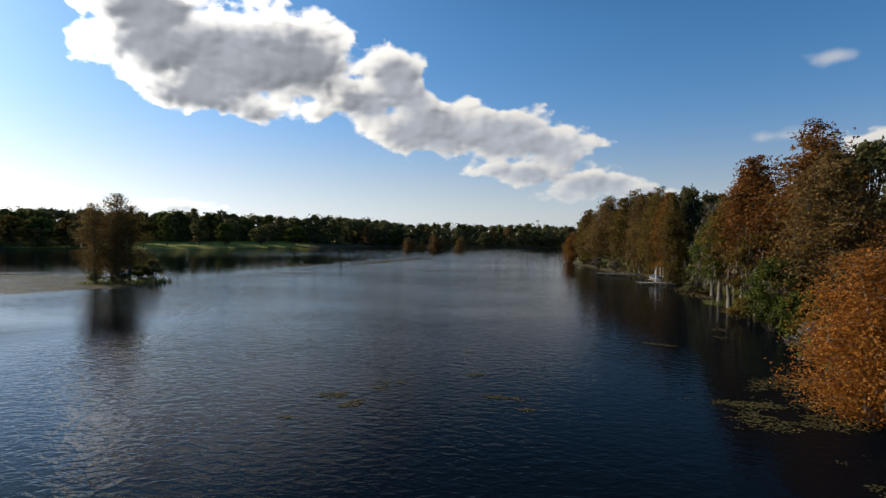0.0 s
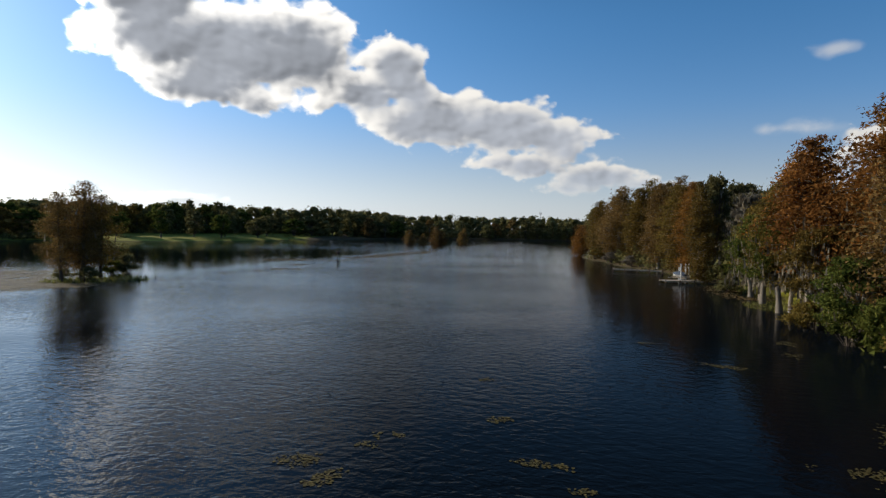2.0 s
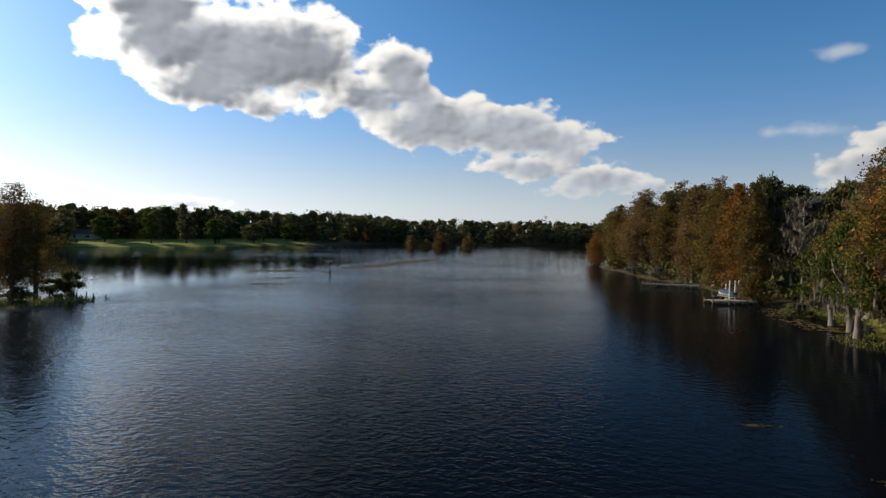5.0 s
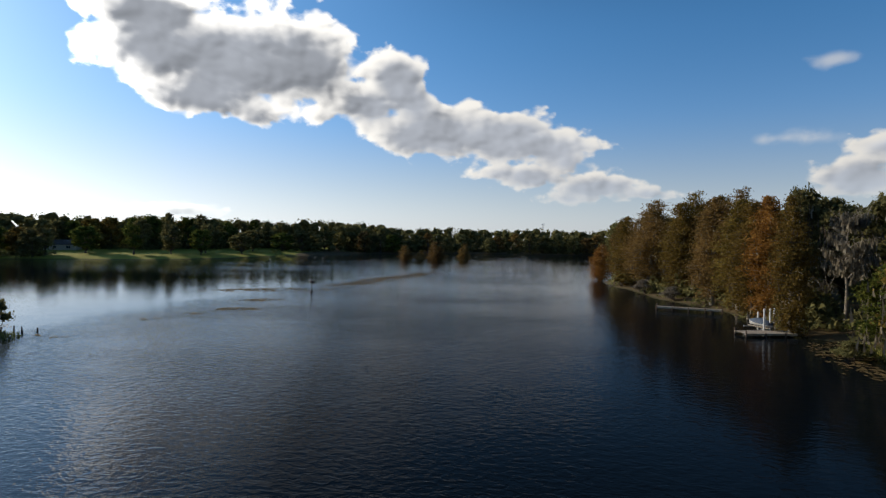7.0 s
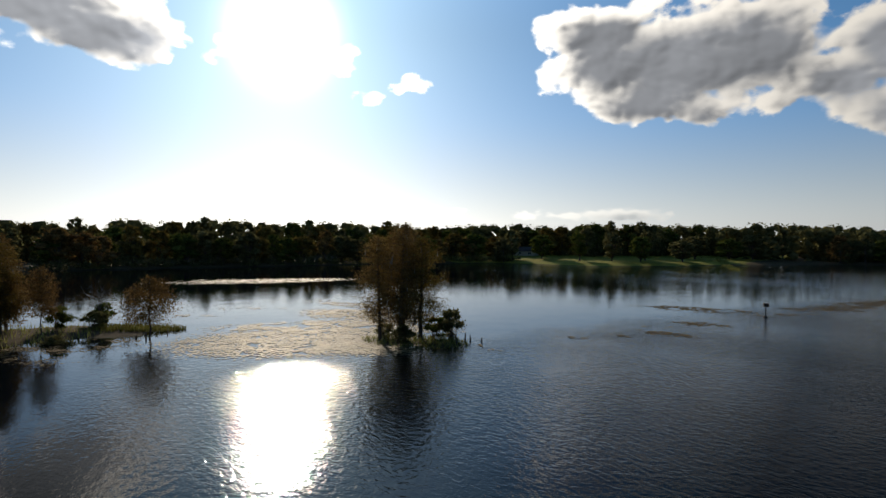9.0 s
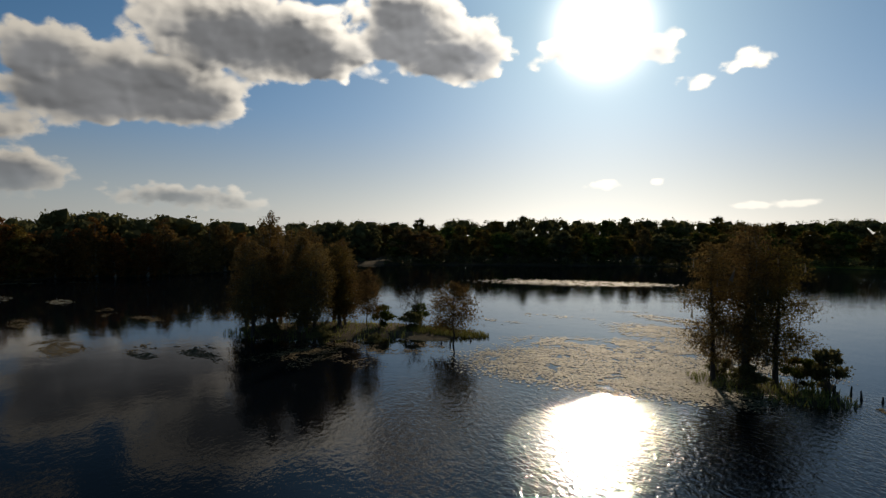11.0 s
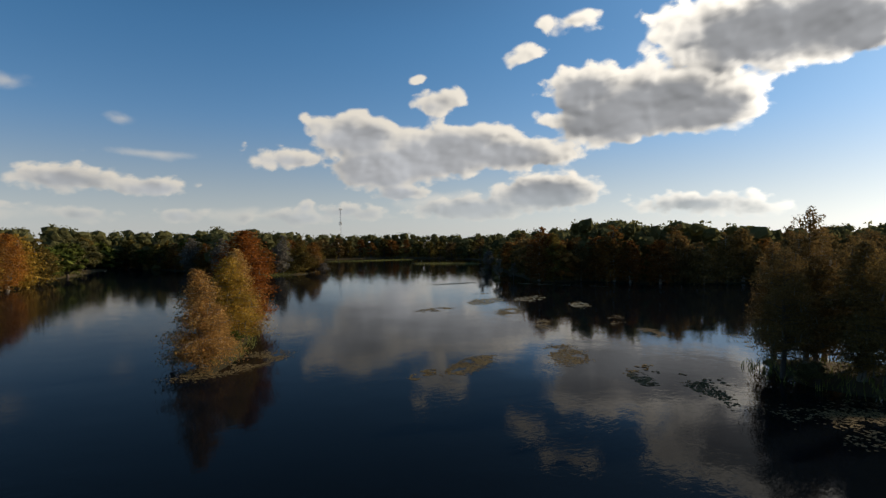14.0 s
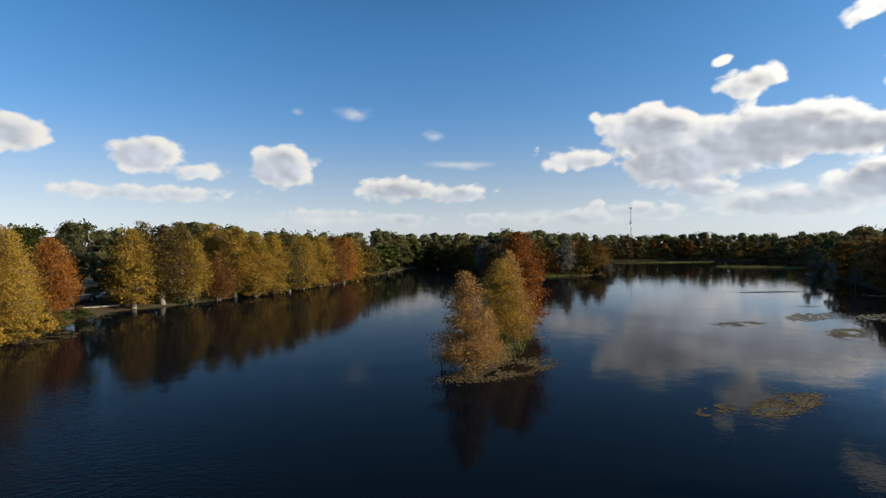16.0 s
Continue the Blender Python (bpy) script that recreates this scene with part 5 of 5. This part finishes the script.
def rod(name, path, radii, mat, parent, sides=10, label=""):
    s = Shape()
    s.tube(path, radii, sides)
    return s.thing(name, mat, parent, label, smooth=True)


def dock(x, y, angle, long, wide, deck, label):
    thing = root("dock")
    thing.matrix_basis = pose(x, y, 0, 0, 0, angle)
    count = int(long / 0.29)
    for k in range(count):
        a = k * long / count
        boxed("plank", (a + 0.01, -wide / 2, deck - 0.04), (a + long / count - 0.01, wide / 2, deck), WOOD_GREY, thing, edge=0.006)
    for side in (-1, 1):
        boxed("beam", (0, side * wide * 0.44 - 0.04, deck - 0.24), (long, side * wide * 0.44 + 0.04, deck - 0.045), WOOD_PALE, thing, "pale edge board")
        for k in range(int(long / 2.4) + 1):
            rod("post", [(k * 2.4 + 0.1, side * (wide * 0.44 + 0.13), -1.4), (k * 2.4 + 0.1, side * (wide * 0.44 + 0.13), deck + (0.35 if k == 0 else 0.08))], [0.09, 0.085], WOOD_DARK, thing, 8)
    return tagged(thing, label, "dock")


dock(22.2, 127.4, -21, 9.6, 1.3, 0.62, "low weathered wooden dock reaching out from the bank")
dock(25.4, 103.4, 8, 6.4, 2.4, 0.45, "low wooden platform dock beside a boat lift")


def boat_lift(x, y, angle):
    thing = root("boat_lift")
    thing.matrix_basis = pose(x, y, 0, 0, 0, angle)
    for k, (a, b) in enumerate([(-0.9, -1.2), (0.0, -1.2), (0.6, -1.2), (0.9, 1.6)]):
        top = 3.0 if k < 3 else 2.2
        post = rod("post", [(a, b, -1.5), (a, b, top)], [0.12, 0.11], PVC, thing, 12, "white sleeved piling")
        rod("cap", [(a, b, top), (a, b, top + 0.06), (a, b, top + 0.14)], [0.135, 0.125, 0.02], PVC, post, 12)
    for b in (-1.2, 1.6):
        boxed("beam", (-1.1, b + 0.2, 0.45), (1.1, b + 0.32, 0.6), METAL, thing)
    for a in (-0.45, 0.45):
        boxed("bunk", (a - 0.06, -1.4, 0.62), (a + 0.06, 1.8, 0.74), WOOD_GREY, thing)
    return tagged(thing, "boat lift with white pilings beside a dock", "boat lift")


def covered_boat(x, y, z, angle):
    thing = root("boat")
    thing.matrix_basis = pose(x, y, z, 0, 0, angle)
    rows = [(-1.6, 0.50, 0.34, 0.20), (-0.9, 0.62, 0.40, 0.42), (0.0, 0.66, 0.42, 0.62), (0.8, 0.58, 0.45, 0.50), (1.5, 0.34, 0.52, 0.25), (1.95, 0.05, 0.60, 0.06)]
    hull, tarp = Shape(), Shape()
    ring = [[(y0, -w, h), (y0, -w * 0.8, 0.12), (y0, 0, 0.0), (y0, w * 0.8, 0.12), (y0, w, h)] for y0, w, h, _ in rows]
    verts = [(v[1], v[0], v[2]) for r in ring for v in r]
    faces = [(k * 5 + j, k * 5 + j + 1, k * 5 + 6 + j, k * 5 + 5 + j) for k in range(5) for j in range(4)] + [(4, 3, 2, 1, 0)]
    hull.add(verts, faces)
    ring = [[(y0, -w * 1.04, h - 0.05), (y0, -w * 0.8, h + c * 0.6), (y0, 0, h + c), (y0, w * 0.8, h + c * 0.6), (y0, w * 1.04, h - 0.05)] for y0, w, h, c in rows]
    tarp.add([(v[1], v[0], v[2]) for r in ring for v in r], [tuple(reversed(f)) for f in faces[:-1]] + [(0, 1, 2, 3, 4)])
    hull.thing("hull", PVC, thing, smooth=True)
    tarp.thing("cover", CANVAS, thing, "blue canvas boat cover", smooth=True)
    return tagged(thing, "small boat under a blue canvas cover on a lift", "boat")


boat_lift(29.4, 106.6, 20)
covered_boat(29.4, 106.7, 0.75, 20)


def barrel(x, y):
    thing = root("barrel")
    thing.matrix_basis = pose(x, y, height_at(x, y) - 0.03)
    rod("drum", [(0, 0, 0), (0, 0, 0.04), (0, 0, 0.3), (0, 0, 0.6), (0, 0, 0.86), (0, 0, 0.9)], [0.28, 0.3, 0.3, 0.3, 0.3, 0.27], WOOD_DARK, thing, 16)
    for z in (0.3, 0.6):
        rod("hoop", [(0, 0, z - 0.03), (0, 0, z), (0, 0, z + 0.03)], [0.302, 0.318, 0.302], METAL, thing, 16)
    tagged(thing, "dark metal drum standing on the grass bank", "barrel")


barrel(28.8, 69.4)


def house(x, y, angle, long, deep, wall, ridge, wall_mat, label, name="house"):
    """A low gabled house with windows, a door, eaves and a chimney."""
    thing = root(name)
    thing.matrix_basis = pose(x, y, height_at(x, y) - 0.1, 0, 0, angle)
    hx, hy, t = long / 2, deep / 2, 0.2
    openings = [(-hx * 0.65, 1.4), (-hx * 0.25, 1.4), (hx * 0.55, 1.8)]
    front = Shape()
    cuts = [-hx] + [c for mid, w in openings for c in (mid - w / 2, mid + w / 2)] + [hx]
    for k in range(0, len(cuts), 2):
        front.box((cuts[k], -hy, 0), (cuts[k + 1], -hy + t, wall))
    for mid, w in openings:
        front.box((mid - w / 2, -hy, 0), (mid + w / 2, -hy + t, 0.9))
        front.box((mid - w / 2, -hy, 2.1), (mid + w / 2, -hy + t, wall))
    front.box((-hx, hy - t, 0), (hx, hy, wall))
    for sx in (-1, 1):
        x0, x1 = sorted((sx * hx, sx * (hx - t)))
        front.add([(x0, -hy + t, 0), (x0, hy - t, 0), (x0, hy - t, wall), (x0, 0, ridge - 0.05), (x0, -hy + t, wall), (x1, -hy + t, 0), (x1, hy - t, 0), (x1, hy - t, wall), (x1, 0, ridge - 0.05), (x1, -hy + t, wall)],
                  [(0, 1, 2, 3, 4), (9, 8, 7, 6, 5), (0, 5, 6, 1), (1, 6, 7, 2), (2, 7, 8, 3), (3, 8, 9, 4), (4, 9, 5, 0)])
    front.thing("wall", wall_mat, thing)
    for mid, w in openings:
        window = boxed("window", (mid - w / 2, -hy + 0.05, 0.9), (mid + w / 2, -hy + 0.12, 2.1), GLASS, thing, "dark window glass", 0)
        boxed("frame", (mid - 0.03, -hy + 0.02, 0.9), (mid + 0.03, -hy + 0.05, 2.1), PVC, window)
        boxed("sill", (mid - w / 2 - 0.05, -hy - 0.06, 0.82), (mid + w / 2 + 0.05, -hy, 0.9), PVC, window)
    roof, over = Shape(), 0.6
    slope = (ridge - wall) / hy
    eave = ridge - slope * (hy + over)
    section = [(-hy - over, eave), (0, ridge), (hy + over, eave), (hy + over, eave + 0.16), (0, ridge + 0.18), (-hy - over, eave + 0.16)]
    roof.add([(sx * (hx + over), yy, zz) for sx in (-1, 1) for yy, zz in section],
             [(5, 4, 3, 2, 1, 0), (6, 7, 8, 9, 10, 11)] + [(k, (k + 1) % 6, (k + 1) % 6 + 6, k + 6) for k in range(6)])
    top = roof.thing("roof", SHINGLE, thing)
    boxed("chimney", (hx * 0.4, 0.2, ridge - 0.6), (hx * 0.4 + 0.7, 0.9, ridge + 0.8), STUCCO, top)
    return tagged(thing, label, "house")


GLASS, _n, _s = material("window_glass", 0.05, 0.0, 0.5)
_s.inputs["Base Color"].default_value = (0.02, 0.025, 0.03, 1)
house(49.5, 90, -98, 13, 8, 2.7, 4.8, STUCCO, "low brown house with a dark shingle roof behind trees")
house(-234, 304, 18, 16, 9, 3.0, 5.2, BEIGE, "low beige house with a shingle roof beyond the lawn")

# ---- nest box post, seawall, parked cars, towers ----
def nest_post(x, y):
    thing = root("nest_post")
    thing.matrix_basis = pose(x, y, 0, 0, 2, 30)
    rod("post", [(0, 0, -1.2), (0, 0, 2.2)], [0.1, 0.09], WOOD_DARK, thing, 10)
    box_part = boxed("nest_box", (-0.36, -0.3, 1.75), (0.36, 0.3, 2.35), WOOD_DARK, thing)
    boxed("lid", (-0.42, -0.38, 2.355), (0.42, 0.36, 2.42), WOOD_GREY, box_part)
    rod("collar", [(0, 0, -0.3), (0, 0, 0.05), (0, 0, 0.3)], [0.42, 0.4, 0.2], WOOD_DARK, thing, 10)
    tagged(thing, "dark wooden nest box on a post in the lake", "nest box")


nest_post(-41.6, 143.1)


def seawall(x, y, angle, long, high):
    thing = root("seawall")
    thing.matrix_basis = pose(x, y, 0, 0, 0, angle)
    for k in range(int(long / 2.0) + 1):
        boxed("post", (k * 2.0 - 0.08, -0.14, -1.0), (k * 2.0 + 0.08, 0.02, high + 0.12), WOOD_GREY, thing)
    for row in range(5):
        z = -0.25 + row * (high + 0.25) / 5
        boxed("board", (0, 0.03, z + 0.012), (long, 0.09, z + (high + 0.25) / 5 - 0.012), WOOD_GREY if row < 4 else WOOD_PALE, thing)
    boxed("cap", (-0.1, -0.12, high + 0.003), (long + 0.1, 0.22, high + 0.06), WOOD_PALE, thing, "pale cap board")
    tagged(thing, "low weathered timber seawall with a pale cap board", "seawall")


seawall(3.0, -88.8, -150, 11.5, 1.0)


def car(x, y, angle, paint, label, tall=1.65):
    thing = root("car")
    thing.matrix_basis = pose(x, y, height_at(x, y), 0, 0, angle)
    side = [(-2.3, 0.42), (-2.32, 0.85), (-2.2, 1.0), (-1.95, tall - 0.12), (-1.4, tall), (0.35, tall), (1.15, 1.05), (2.05, 0.92), (2.3, 0.75), (2.32, 0.42)]
    body = Shape()
    n = len(side)
    verts = []
    for yy, pinch in ((-0.9, 0.0), (-0.86, 0.0), (0.86, 0.0), (0.9, 0.0)):
        for px, pz in side:
            tuck = 0.12 * max(0, pz - 0.95) / (tall - 0.95)
            verts.append((px, yy * (1 - tuck), pz))
    faces = [(k * n + j, k * n + j + 1, (k + 1) * n + j + 1, (k + 1) * n + j) for k in range(3) for j in range(n - 1)]
    faces += [tuple(range(n - 1, -1, -1)), tuple(range(3 * n, 4 * n))]
    body.add(verts, faces)
    body.thing("body", paint, thing, smooth=False)
    glass = Shape()
    for s in (-1, 1):
        glass.add([(-1.85, s * 0.915, 1.02), (0.95, s * 0.915, 1.02), (0.3, s * 0.82, tall - 0.1), (-1.6, s * 0.82, tall - 0.1)], [(0, 1, 2, 3) if s < 0 else (3, 2, 1, 0)])
    glass.thing("side_window", GLASS, thing)
    screen = Shape()
    screen.add([(1.13, -0.74, 1.10), (1.13, 0.74, 1.10), (0.42, 0.7, tall - 0.02), (0.42, -0.7, tall - 0.02)], [(0, 1, 2, 3)])
    screen.thing("windscreen", GLASS, thing)
    for wx in (-1.45, 1.45):
        for s in (-1, 1):
            wheel = rod("wheel", [(wx, s * 0.70, 0.33), (wx, s * 0.72, 0.33), (wx, s * 0.90, 0.33), (wx, s * 0.92, 0.33)], [0.27, 0.33, 0.33, 0.27], RUBBER, thing, 18)
            rod("rim", [(wx, s * 0.921, 0.33), (wx, s * 0.93, 0.33)], [0.2, 0.17], METAL, wheel, 12)
    for s in (-1, 1):
        boxed("headlight", (2.24, s * 0.62 - 0.16, 0.68), (2.335, s * 0.62 + 0.16, 0.82), PVC, thing)
        boxed("tail_light", (-2.345, s * 0.72 - 0.1, 0.8), (-2.27, s * 0.72 + 0.1, 1.0), RED, thing)
    return tagged(thing, label, "car")


RUBBER = plain("tyre_rubber", (0.015, 0.015, 0.015), (0.04, 0.04, 0.04), 4.0, 0.9)
RED = plain("red_lens", (0.25, 0.01, 0.01), (0.4, 0.02, 0.02), 4.0, 0.3)
SILVER = plain("silver_paint", (0.70, 0.71, 0.72), (0.80, 0.80, 0.81), 0.5, 0.25, 0.4, bump=0.0)
NAVY = plain("dark_paint", (0.015, 0.018, 0.025), (0.035, 0.04, 0.05), 0.5, 0.2, bump=0.0)
car(-1.5, -107.5, 35, SILVER, "silver car parked under trees near the shore")
car(1.5, -101.5, 25, NAVY, "dark car parked under trees near the shore")


def mast(x, y, high, label):
    """Slender lattice tower with antenna panels."""
    thing = root("radio_tower")
    thing.matrix_basis = pose(x, y, 0)
    legs = [(math.cos(a) , math.sin(a)) for a in (0.3, 2.39, 4.49)]
    wide = lambda z: 1.5 - 0.9 * z / high
    for cx, cy in legs:
        rod("leg", [(cx * wide(0), cy * wide(0), -1), (cx * wide(high), cy * wide(high), high)], [0.22, 0.16], METAL, thing, 6)
    brace = Shape()
    steps = int(high / 3.0)
    for k in range(steps):
        z0, z1 = k * 3.0, (k + 1) * 3.0
        for j in range(3):
            a, b = legs[j], legs[(j + 1) % 3]
            brace.tube([(a[0] * wide(z0), a[1] * wide(z0), z0), (b[0] * wide(z1), b[1] * wide(z1), z1)], [0.09, 0.09], 4)
    brace.thing("lattice", METAL, thing)
    for z in (high * 0.62, high * 0.66, high * 0.98):
        for k in range(6):
            a = k * math.pi / 3
            boxed("antenna", (math.cos(a) * 1.9 - 0.25, math.sin(a) * 1.9 - 0.25, z), (math.cos(a) * 1.9 + 0.25, math.sin(a) * 1.9 + 0.25, z + 2.4), PVC, thing)
    rod("spire", [(0, 0, high), (0, 0, high + 5)], [0.12, 0.05], METAL, thing, 6)
    tagged(thing, label, "radio tower")


mast(-582, -667, 66, "slender grey lattice radio tower above distant woods")
mast(62, 900, 34, "short grey lattice radio tower above distant woods")
